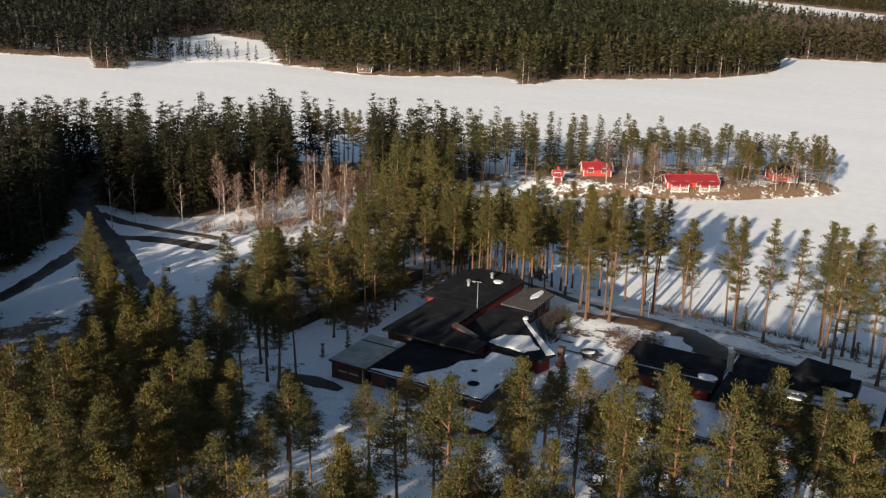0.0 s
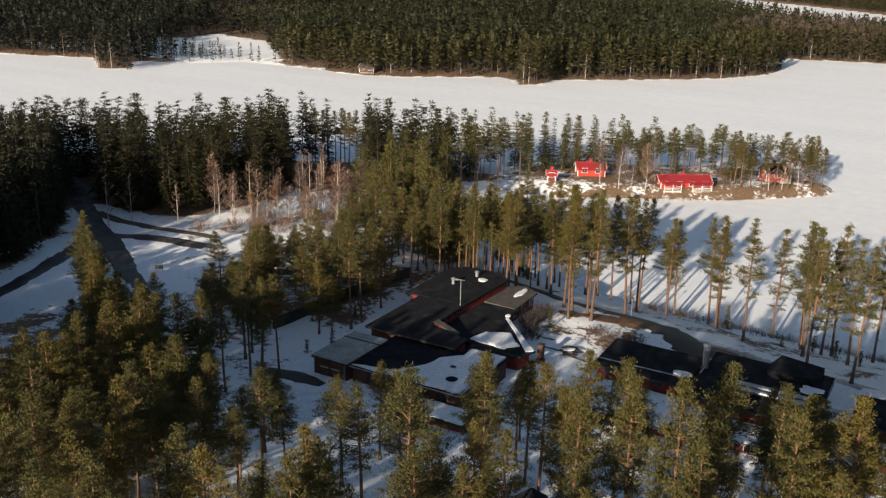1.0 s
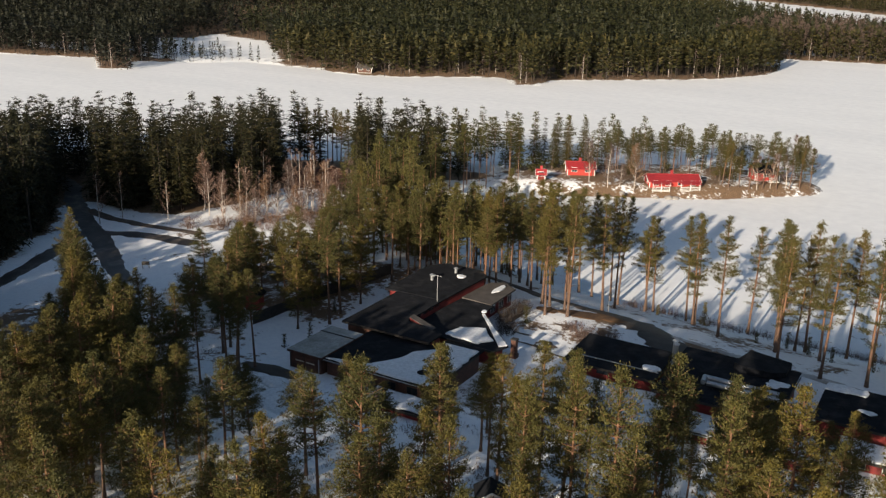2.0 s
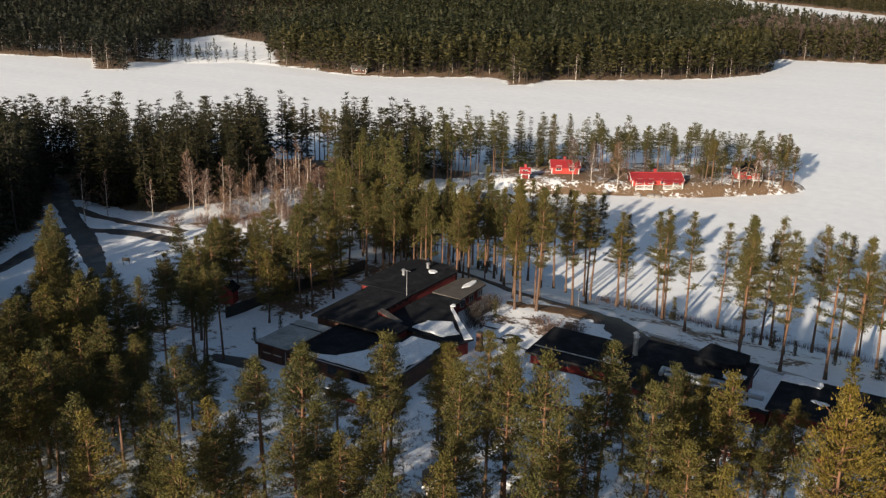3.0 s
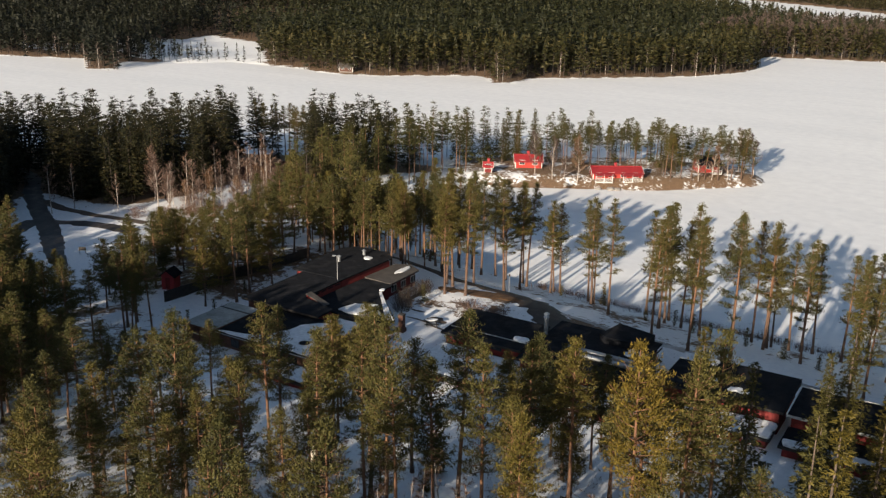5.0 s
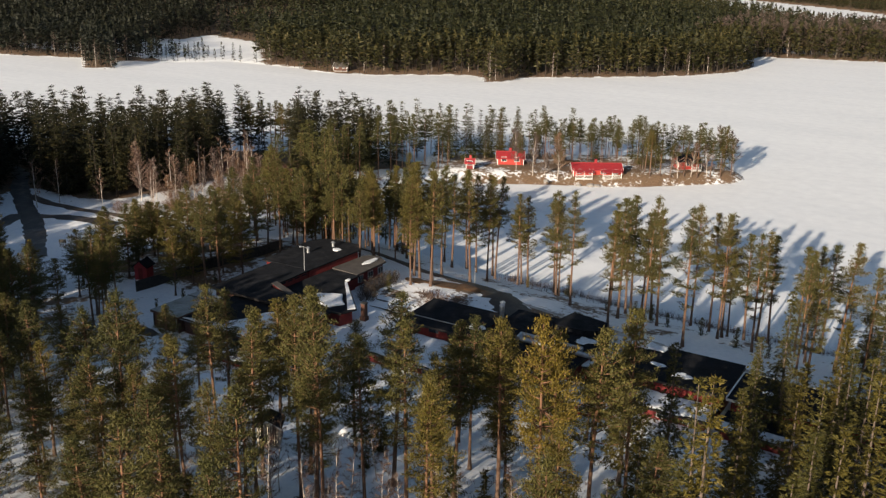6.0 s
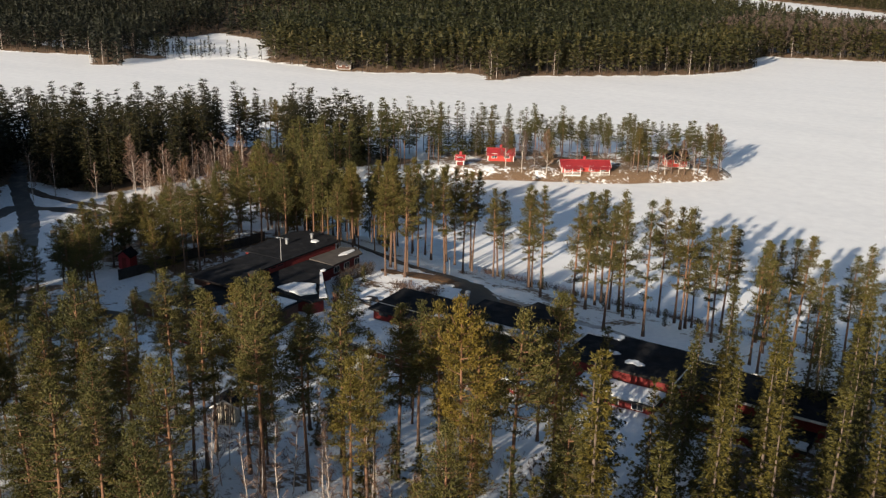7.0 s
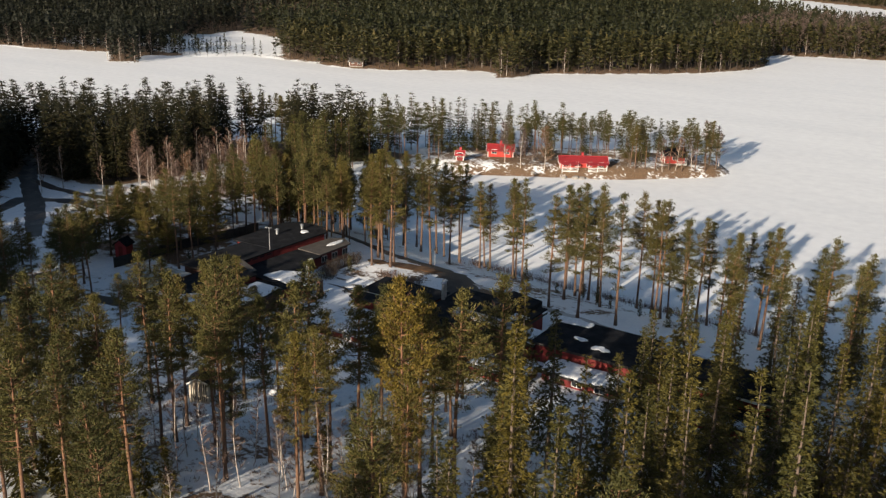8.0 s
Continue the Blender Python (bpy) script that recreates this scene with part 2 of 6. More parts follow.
def part(name, data, material, parent, label=""):
    """Links a bmesh or a mesh as ONE object under a thing or a part."""
    if isinstance(data, bmesh.types.BMesh):
        me = bpy.data.meshes.new(name)
        bmesh.ops.recalc_face_normals(data, faces=data.faces)
        data.to_mesh(me)
        data.free()
        me.materials.append(material)
        data = me
    ob = new(name, data)
    ob.parent = parent
    if label:
        ob["label"] = label
    return ob


def box(bm, x0, x1, y0, y1, z0, z1, bevel=0.0):
    made = bmesh.ops.create_cube(bm, size=1.0, matrix=Matrix.Translation(((x0 + x1) / 2, (y0 + y1) / 2, (z0 + z1) / 2)) @ Matrix.Diagonal((x1 - x0, y1 - y0, z1 - z0, 1)))
    if bevel:
        edges = list({e for v in made["verts"] for e in v.link_edges})
        bmesh.ops.bevel(bm, geom=edges, offset=bevel, segments=1, affect="EDGES")
    return bm


def boxed(x0, x1, y0, y1, z0, z1, bevel=0.0):
    return box(bmesh.new(), x0, x1, y0, y1, z0, z1, bevel)


def slab(bm, top, thick):
    """A plate under a polygon of points in space."""
    a = [bm.verts.new(p) for p in top]
    b = [bm.verts.new((p[0], p[1], p[2] - thick)) for p in top]
    bm.faces.new(a), bm.faces.new(b[::-1])
    for i in range(len(a)):
        j = (i + 1) % len(a)
        bm.faces.new((a[i], b[i], b[j], a[j]))
    return bm


def prism(bm, outline, z0, z1):
    return slab(bm, [(x, y, z1) for x, y in outline], z1 - z0)


def rod(bm, a, b, r0, r1=None, sides=8):
    a, b = Vector(a), Vector(b)
    bmesh.ops.create_cone(bm, cap_ends=True, segments=sides, radius1=r0, radius2=r0 if r1 is None else r1, depth=(b - a).length,
                          matrix=Matrix.Translation((a + b) / 2) @ (b - a).to_track_quat("Z", "Y").to_matrix().to_4x4())
    return bm


def patch(bm, cx, cy, rx, ry, z, thick, seed, slope=(0, 0), points=26, ragged=0.16):
    """A ragged, softly edged sheet of snow or litter."""
    rng = np.random.default_rng(seed)
    ph = rng.uniform(0, 6.28, 4)
    rings = []
    for k, (f, h) in enumerate(((1.0, 0.0), (0.93, 0.75), (0.6, 1.0))):
        ring = []
        for i in range(points):
            a = 2 * math.pi * i / points
            r = f * (1 + ragged * (math.sin(2 * a + ph[0]) * 0.6 + math.sin(3 * a + ph[1]) * 0.5 + math.sin(5 * a + ph[2]) * 0.35 + math.sin(9 * a + ph[3]) * 0.2))
            x, y = cx + rx * r * math.cos(a), cy + ry * r * math.sin(a)
            ring.append(bm.verts.new((x, y, z + h * thick + slope[0] * (x - cx) + slope[1] * (y - cy))))
        rings.append(ring)
    for lo, hi in zip(rings, rings[1:]):
        for i in range(points):
            j = (i + 1) % points
            bm.faces.new((lo[i], lo[j], hi[j], hi[i]))
    bm.faces.new(rings[-1])
    bm.faces.new(rings[0][::-1])
    return bm


# ---- ground, lake, roads ----
def spread(a, b, step_in, lo, hi, grow=1.22, most=90.0):
    """Grid lines: even between a and b, wider and wider outside."""
    line = list(np.arange(a, b + 0.01, step_in))
    s = step_in
    while line[0] > lo:
        s = min(s * grow, most)
        line.insert(0, line[0] - s)
    s = step_in
    while line[-1] < hi:
        s = min(s * grow, most)
        line.append(line[-1] + s)
    return np.array(line)


gx = np.concatenate([spread(-150, 60, 1.6, -420, 62, 1.07, 6.0), np.array([66, 74, 86, 105, 140, 200, 300, 450, 700, 1100, 1700, 2500])])
gx = np.concatenate([np.array([-2500, -1900, -1400, -1000, -800, -650, -550, -480, -445]), gx[gx > -430]])
gy = np.concatenate([np.array([-600, -400, -250, -150, -90, -50, -20, 0, 12]), np.arange(20, 140, 1.6), np.arange(140, 262, 2.6), np.arange(262, 560, 5.0),
                     np.arange(560, 1300, 16.0), np.array([1330, 1400, 1500, 1650, 1850, 2100, 2500, 3000, 3600, 4200])])
GX, GY = np.meshgrid(gx, gy)
GZ = height(GX, GY)
nx, ny = len(gx), len(gy)
idx = np.arange(nx * ny).reshape(ny, nx)
quads = np.stack([idx[:-1, :-1], idx[:-1, 1:], idx[1:, 1:], idx[1:, :-1]], -1).reshape(-1, 4)
ground_mesh = mesh_of("ground", np.stack([GX, GY, GZ], -1).reshape(-1, 3).tolist(), quads.tolist(), GROUND, True)
d_main, d_far = shore(MAINLAND, GX, GY), shore(FARLAND, GX, GY)
cape = ease((GX + 100) / 15) * ease((GY - 183) / 8) * (GY < 260)
bare = 0.02 + 0.215 * cape + 0.05 * ease((70 - GY) / 20) + 0.45 * ease((d_far - 1) / 4) * (GY > 255) + 0.5 * (GY > 900)
bare += 0.06 * (np.abs(d_main - 11) < 4) * (GY < 140)
bare -= 0.52 * ease((shore([(-338, 312), (-386, 372), (-392, 418), (-345, 408), (-276, 338), (-284, 318)], GX, GY) + 4) / 6)
wood_edge = np.interp(GY, [100, 118, 124, 126, 131, 154, 162, 185], [-148, -147, -145, -123, -120, -117, -104, -88])
bare += 0.40 * ease((wood_edge - GX) / 5) * (GY > 60) * (GY < 190) + 0.16 * ease((-58 - GX) / 8) * ease((84 - GY) / 8) * ease((GX + 106) / 5)
bare += 0.22 * ease((GX - 10) / 22) * ease((96 - GY) / 5) * ease((GY - 22) / 12)
bare += 0.22 * ease((GX + 88) / 6) * ease((-57 - GX) / 3) * ease((GY - 86) / 5) * ease((118 - GY) / 8)
bare += 0.30 * ease((np.interp(GY, [40, 60, 85, 93, 104, 113, 123], [-108, -113, -122, -126, -132, -139, -152]) - GX) / 4) * (GY > 30) * (GY < 123)
bare += 0.17 * ease(1.6 - np.hypot((GX + 15.5) / 4.6, (GY - 107.5) / 2.4)) + 0.11 * ease(1.5 - np.hypot((GX + 34) / 7, (GY - 105) / 6.5)) + 0.16 * ease(1.5 - np.hypot((GX + 33) / 6, (GY - 111) / 2.4))
bare += 0.05 * (GX > -30) * (GX < 12) * (GY > 100) * (GY < 122)
bare += 0.15 * ease(1.6 - np.hypot((GX + 102) / 9, (GY - 134) / 7)) + 0.12 * ease(1.5 - np.hypot((GX + 113) / 7, (GY - 124) / 3))
layer = ground_mesh.attributes.new("bare", "FLOAT", "POINT")
layer.data.foreach_set("value", bare.astype(np.float32).ravel())
ground = tagged(new("ground", ground_mesh), "rolling ground under old snow with bare thawed patches", "ground", kind="structure")

lake_mesh = mesh_of("lake", [(-2600, 100, 0), (1500, 100, 0), (1500, 1700, 0), (-2600, 1700, 0)], [(0, 1, 2, 3)], LAKE)
lake = tagged(new("water", lake_mesh), "frozen lake under wind-packed white snow", "frozen lake", kind="structure")


def ribbon(name, line, width, lift, mat, label, category="road", step=1.5, ragged=0.12, seed=0):
    """A strip that lies on the ground along a line of plan points."""
    rng = np.random.default_rng(seed)
    pts = np.array(line, float)
    seg = np.r_[0, np.cumsum(np.hypot(*np.diff(pts, axis=0).T))]
    s = np.linspace(0, seg[-1], max(4, int(seg[-1] / step)))
    px, py = np.interp(s, seg, pts[:, 0]), np.interp(s, seg, pts[:, 1])
    for _ in range(6):
        px[1:-1], py[1:-1] = (px[:-2] + 2 * px[1:-1] + px[2:]) / 4, (py[:-2] + 2 * py[1:-1] + py[2:]) / 4
    tx, ty = np.gradient(px), np.gradient(py)
    ln = np.hypot(tx, ty)
    nxv, nyv = -ty / ln, tx / ln
    w = np.interp(s, seg, np.full(len(pts), width) if np.isscalar(width) else np.array(width)) / 2
    verts, faces, cols = [], [], 7
    for c in range(cols):
        f = -1 + 2 * c / (cols - 1)
        wob = 1 + ragged * rng.normal(size=len(s)) * (abs(f) > 0.99)
        X, Y = px + nxv * w * f * wob, py + nyv * w * f * wob
        Z = height(X, Y) + lift * (1 if abs(f) < 0.99 else -0.6)
        verts.append(np.stack([X, Y, Z], -1))
    V = np.stack(verts, 1).reshape(-1, 3)
    for i in range(len(s) - 1):
        for c in range(cols - 1):
            a = i * cols + c
            faces.append((a, a + cols, a + cols + 1, a + 1))
    me = mesh_of(name, V.tolist(), faces, mat, True)
    return tagged(new(name, me), label, category, kind="structure")


ribbon("road", [(-192, 138), (-180, 137), (-162, 132.7), (-150, 123.5), (-137, 115.5), (-125, 109), (-116, 103), (-107, 97), (-98, 91.5)], [4.0, 4.0, 4.0, 4.0, 4.2, 4.4, 4.2, 3.6, 2.4], 0.10, ASPHALT, "wet dark asphalt road curving through the snow", seed=1)
ribbon("road", [(-58.5, 73.6), (-56, 73.4), (-53.5, 73.2), (-50.8, 73.4)], [1.2, 3.4, 4.0, 1.6], 0.08, MUD, "dark thawed gravel apron before the shed", seed=6)
ribbon("road", [(-100, 52), (-112, 68), (-117.3, 81), (-119.5, 88), (-122.5, 95), (-126, 103), (-131, 110)], 3.6, 0.09, ASPHALT, "wet narrow road joining at a bend", seed=5)
ribbon("road", [(-128, 111), (-122, 113.2), (-116.5, 114.1), (-106, 113.5)], 3.6, 0.08, ASPHALT, "wet side road into a snowy clearing", seed=2)
ribbon("road", [(-141, 120), (-136, 118.3), (-129, 119.2), (-121.7, 119.2), (-109.4, 118.8)], 2.4, 0.08, GRAVEL, "thawed gravel track across the snowy clearing", seed=3)
ribbon("road", [(-60, 122), (-47, 119), (-37, 116), (-30, 114.2), (-24, 111), (-20.6, 107), (-19, 102.2)], [1.6, 2.0, 2.4, 3.4, 5.6, 5.2, 3.4], 0.10, MUD, "thawed brown gravel road along the lake bank", ragged=0.22, seed=4)
ribbon("road", [(-21, 110.6), (-16, 109.6), (-11, 108.4), (-5, 107), (4, 105.6), (20, 103), (45, 100), (80, 96)], [1.2, 1.5, 1.4, 1.4, 1.4, 1.4, 1.6, 1.6], 0.07, SLUSH, "narrow snowy track along the lake bank", ragged=0.25, seed=8)

# ---- trees ----
def tube(points, radii, sides=6):
    """A tapered tube along points: vertices and faces."""
    P = np.array(points, float)
    verts, faces = [], []
    for i, (p, r) in enumerate(zip(P, radii)):
        t = P[min(i + 1, len(P) - 1)] - P[max(i - 1, 0)]
        t = t / np.linalg.norm(t)
        u = np.cross(t, (0.31, 0.95, 0.1) if abs(t[1]) < 0.9 else (1, 0, 0))
        u /= np.linalg.norm(u)
        v = np.cross(t, u)
        verts += [p + r * (math.cos(a) * u + math.sin(a) * v) for a in np.linspace(0, 2 * math.pi, sides, endpoint=False)]
    for i in range(len(P) - 1):
        for k in range(sides):
            a, b = i * sides + k, i * sides + (k + 1) % sides
            faces.append((a, b, b + sides, a + sides))
    return verts, faces


def blades(at, way, length, width, rng):
    """Triangles from points along directions: needle tufts or twigs."""
    n = len(at)
    way = way / np.linalg.norm(way, axis=1, keepdims=True)
    side = np.cross(way, rng.normal(size=(n, 3)))
    side /= np.linalg.norm(side, axis=1, keepdims=True) + 1e-9
    w, ln = np.broadcast_to(width, n)[:, None], np.broadcast_to(length, n)[:, None]
    return np.stack([at - side * w / 2, at + side * w / 2, at + way * ln], 1)


def joined(tubes):
    verts, faces = [], []
    for v, f in tubes:
        k = len(verts)
        verts += v
        faces += [tuple(i + k for i in q) for q in f]
    return verts, faces


def tuft(points, outward, count, length, width, spread_by, rng):
    """Clumps of short blades at the points, fanning about their outward ways."""
    at = np.repeat(points, count, axis=0) + rng.normal(size=(len(points) * count, 3)) * length * 0.22
    way = np.repeat(outward, count, axis=0) + rng.normal(size=(len(points) * count, 3)) * spread_by
    return blades(at, way, length * rng.uniform(0.65, 1.25, len(at)), width * rng.uniform(0.7, 1.3, len(at)), rng)


def pine_shape(seed, tall=17.0, crown_from=0.5, reach=2.0, whorls=20, fine=20, grain=0.21, gap=0.36, loose=0.0):
    """A Scots pine: bare trunk, whorls of upswept limbs with side shoots, uneven crown of needle pads."""
    rng = np.random.default_rng(seed)
    lean = rng.normal(size=2) * 0.25
    bend = lambda u: np.array([lean[0] * u * u + 0.12 * math.sin(4 * u + seed), lean[1] * u * u + 0.12 * math.cos(3 * u + seed), tall * u])
    us = np.linspace(0, 0.985, 12)
    r0 = tall * 0.0088
    tubes = [tube([bend(u) for u in us], [r0 * (1 - u) ** 0.8 + 0.025 + (0.08 if u == 0 else 0) for u in us], 8)]
    pts, outs = [], []
    lop, weak = rng.uniform(0, 6.28), rng.uniform(0.2, 0.5)
    for i in range(whorls):
        u = crown_from + (0.985 - crown_from) * (i + rng.uniform(-0.25, 0.25)) / (whorls - 1)
        c = min(max((u - crown_from) / (1 - crown_from), 0), 1)
        form = min(1.0, 0.52 + 1.7 * c) * (1 - c ** 1.9) ** 0.9 + 0.07
        turn, arms = rng.uniform(0, 6.28), int(rng.integers(4, 7))
        if rng.random() < loose * (1.1 - c):                # a whorl that has lost its limbs
            arms = int(rng.integers(1, 3))
        for k in range(arms):
            a = turn + 6.28 * k / arms + rng.normal() * 0.25
            ln = reach * form * rng.uniform(0.62, 1.12) * (1 + 0.22 * math.cos(a - lop))
            if c < weak and rng.random() < 0.22 + loose * 0.5:
                continue
            rise = math.radians(rng.uniform(-12, 14) + 38 * c * c + 6)
            root = bend(u) + np.array([0, 0, rng.normal() * 0.07])
            d = np.array([math.cos(a) * math.cos(rise), math.sin(a) * math.cos(rise), math.sin(rise)])
            side = np.array([-math.sin(a), math.cos(a), 0.0])
            tip = root + d * ln + np.array([0, 0, 0.14 * ln])
            mid = root + d * ln * 0.5 - np.array([0, 0, 0.06 * ln])
            if ln > 0.7:
                tubes.append(tube([root, mid, tip], [0.022 + 0.020 * ln, 0.025, 0.012], 3))
            for s in np.arange(0.34 if c < 0.75 else 0.12, 1.01, gap / max(ln, 0.45)):
                q = (1 - s) ** 2 * root + 2 * s * (1 - s) * mid + s * s * tip
                fan = 0.42 * ln * (1.12 - s) * min(1, 2.2 * s)
                for w in ((-1, 0, 1) if fan > 0.30 else (0,)):
                    off = side * w * fan * rng.uniform(0.6, 1.1) + d * abs(w) * 0.2 + rng.normal(size=3) * np.array([0.10, 0.10, 0.06])
                    pts.append(q + off)
                    outs.append(d * 0.6 + side * w * 0.5 + np.array([0, 0, 0.75]))
    for k in range(6):                              # dead stubs below the crown
        u = rng.uniform(0.06, max(crown_from, 0.1))
        a = rng.uniform(0, 6.28)
        root = bend(u)
        tubes.append(tube([root, root + np.array([math.cos(a), math.sin(a), -0.1]) * rng.uniform(0.4, 1.2)], [0.03, 0.01], 3))
    top = bend(0.97)
    pts += [top + rng.normal(size=3) * 0.13 for _ in range(4)]
    outs += [np.array([0, 0, 1.0]) + rng.normal(size=3) * 0.3 for _ in range(4)]
    pts, outs = np.array(pts), np.array(outs)
    n = len(pts) * fine
    at = np.repeat(pts, fine, axis=0) + rng.normal(size=(n, 3)) * np.array([0.17, 0.17, 0.085]) * (grain / 0.21) ** 0.5
    way = np.repeat(outs, fine, axis=0) + rng.normal(size=(n, 3)) * 0.6
    tris = blades(at, way, grain * rng.uniform(0.7, 1.3, n), grain * 0.48 * rng.uniform(0.7, 1.3, n), rng)
    return joined(tubes), tris


def spruce_shape(seed, tall=18.0, crown_from=0.08, reach=2.5, levels=34, fine=5, tuft_size=0.55, gap=0.45):
    """A Norway spruce: a spire of drooping boughs in shelves, with hanging side shoots."""
    rng = np.random.default_rng(seed)
    us = np.linspace(0, 0.99, 9)
    tubes = [tube([(0.08 * math.sin(5 * u + seed), 0.08 * math.cos(4 * u), tall * u) for u in us], [tall * 0.011 * (1 - u) + 0.02 for u in us], 7)]
    pts, outs = [], []
    lop = rng.uniform(0, 6.28)
    for i in range(levels):
        u = crown_from + (0.985 - crown_from) * ((i + rng.uniform(-0.2, 0.2)) / (levels - 1))
        c = min(max((u - crown_from) / (1 - crown_from), 0), 1)
        turn, arms = rng.uniform(0, 6.28), int(rng.integers(4, 7))
        for k in range(arms):
            a = turn + 6.28 * k / arms + rng.normal() * 0.3
            ln = reach * (1.02 - c) ** 1.05 * rng.uniform(0.6, 1.12) * min(1, 0.55 + 4 * c) * (1 + 0.15 * math.cos(a - lop)) + 0.12
            droop = math.radians(-24 + 52 * c + rng.uniform(-7, 7))
            root = np.array([0, 0, tall * u])
            d = np.array([math.cos(a) * math.cos(droop), math.sin(a) * math.cos(droop), math.sin(droop)])
            side = np.array([-math.sin(a), math.cos(a), 0.0])
            if ln > 1.2:
                tubes.append(tube([root, root + d * ln * 0.8], [0.03, 0.012], 3))
            for s in np.arange(0.22, 1.01, gap / max(ln, 0.5)):
                q = root + d * ln * s + np.array([0, 0, 0.12 * ln * s * s])
                fan = 0.34 * ln * (1.1 - s)
                for w in ((-1, 1) if fan > 0.22 else (0,)):
                    off = side * w * fan * rng.uniform(0.3, 1.0) + rng.normal(size=3) * np.array([0.09, 0.09, 0.04])
                    pts.append(q + off)
                    outs.append(d + side * w * 0.5 + np.array([0, 0, -0.25]))
    tris = tuft(np.array(pts), np.array(outs), fine, tuft_size, tuft_size * (0.34 if fine > 7 else 0.30), 0.42, rng)
    return joined(tubes), tris


def birch_shape(seed, tall=13.0, boughs=34, slim=1.0):
    """A leafless birch: pale stem, rising boughs and a haze of red-brown twigs."""
    rng = np.random.default_rng(seed)
    us = np.linspace(0, 0.98, 9)
    bend = lambda u: np.array([0.35 * math.sin(3 * u + seed), 0.3 * math.cos(2.4 * u + seed), tall * u])
    tubes = [tube([bend(u) for u in us], [(tall * 0.0072 * (1 - u) + 0.020) * slim ** 0.6 for u in us], 7)]
    at, way = [], []
    for i in range(boughs):
        u = 0.18 + 0.78 * i / boughs
        a, ln = rng.uniform(0, 6.28), (1 - u) * tall * 0.34 * slim * rng.uniform(0.6, 1.1) + 0.3
        rise = math.radians(rng.uniform(38, 66))
        d = np.array([math.cos(a) * math.cos(rise), math.sin(a) * math.cos(rise), math.sin(rise)])
        root = bend(u)
        tubes.append(tube([root, root + d * ln * 0.5 + np.array([0, 0, 0.04 * ln]), root + d * ln], [0.012 + 0.010 * ln, 0.014, 0.007], 3))
        for s in np.linspace(0.2, 1, 10):
            for k in range(4):
                at.append(root + d * ln * s)
                way.append(d + rng.normal(size=3) * 0.55)
    at, way = np.array(at), np.array(way)
    tris = blades(at, way, rng.uniform(0.5, 1.15, len(at)) * slim ** 0.5, 0.065 * slim, rng)
    return joined(tubes), tris


def kit_of(shapes, bark, leaf):
    return [(mesh_of("trunk", *wood, bark, True), mesh_tris("crown", tris, leaf)) for wood, tris in shapes]


PINES = kit_of([pine_shape(s, 17.0, c, r, w, 17, 0.18, 0.36, g) for s, c, r, w, g in ((1, 0.42, 2.4, 21, 0.1), (2, 0.48, 2.15, 19, 0.25), (3, 0.34, 2.55, 23, 0.1), (4, 0.46, 2.2, 18, 0.35), (5, 0.30, 2.45, 24, 0.15), (6, 0.42, 2.3, 20, 0.3), (7, 0.50, 2.0, 18, 0.2))], PINE_BARK, PINE)
YOUNG_PINES = kit_of([pine_shape(s, 13.0, c, r, w, 17, 0.18, 0.36, g) for s, c, r, w, g in ((61, 0.16, 2.75, 19, 0.15), (62, 0.24, 2.5, 17, 0.25), (63, 0.12, 2.6, 20, 0.2), (64, 0.28, 2.9, 16, 0.35))], PINE_BARK, PINE)
TALL_PINES = kit_of([pine_shape(s, 17.0, c, r, w, 17, 0.18, 0.35, g) for s, c, r, w, g in ((65, 0.44, 2.3, 20, 0.15), (66, 0.52, 2.1, 17, 0.3), (67, 0.40, 2.2, 21, 0.2), (68, 0.50, 2.0, 18, 0.1), (69, 0.46, 2.45, 18, 0.35))], PINE_BARK, PINE)
GOLDEN_PINES = kit_of([pine_shape(70, 17.0, 0.47, 2.8, 17, 17, 0.18, 0.36, 0.1)], PINE_BARK, PINE_GOLD)
SHORE_PINES = kit_of([pine_shape(s, 17.0, c, r, w, 15, 0.20, 0.37, g) for s, c, r, w, g in ((11, 0.34, 2.25, 19, 0.35), (12, 0.40, 2.45, 17, 0.25), (13, 0.44, 2.0, 16, 0.4), (14, 0.28, 2.15, 20, 0.55), (15, 0.38, 2.0, 18, 0.3), (16, 0.32, 2.5, 18, 0.45))], PINE_BARK, PINE)
SPRUCES = kit_of([spruce_shape(s, 18.0, c, r, w, 10, 0.27, 0.36) for s, c, r, w in ((21, 0.06, 3.1, 32), (22, 0.10, 2.7, 28), (23, 0.14, 2.9, 34), (24, 0.05, 2.5, 30), (25, 0.10, 3.3, 28))], SPRUCE_BARK, SPRUCE)
BIRCHES = kit_of([birch_shape(s, 13.0) for s in (31, 32, 33)], BIRCH_BARK, TWIG)
SLIM_BIRCHES = kit_of([birch_shape(s, 13.0, 22, 0.42) for s in (37, 38, 39)], BIRCH_BARK, TWIG)
tree_rng = np.random.default_rng(77)
STANDING = []


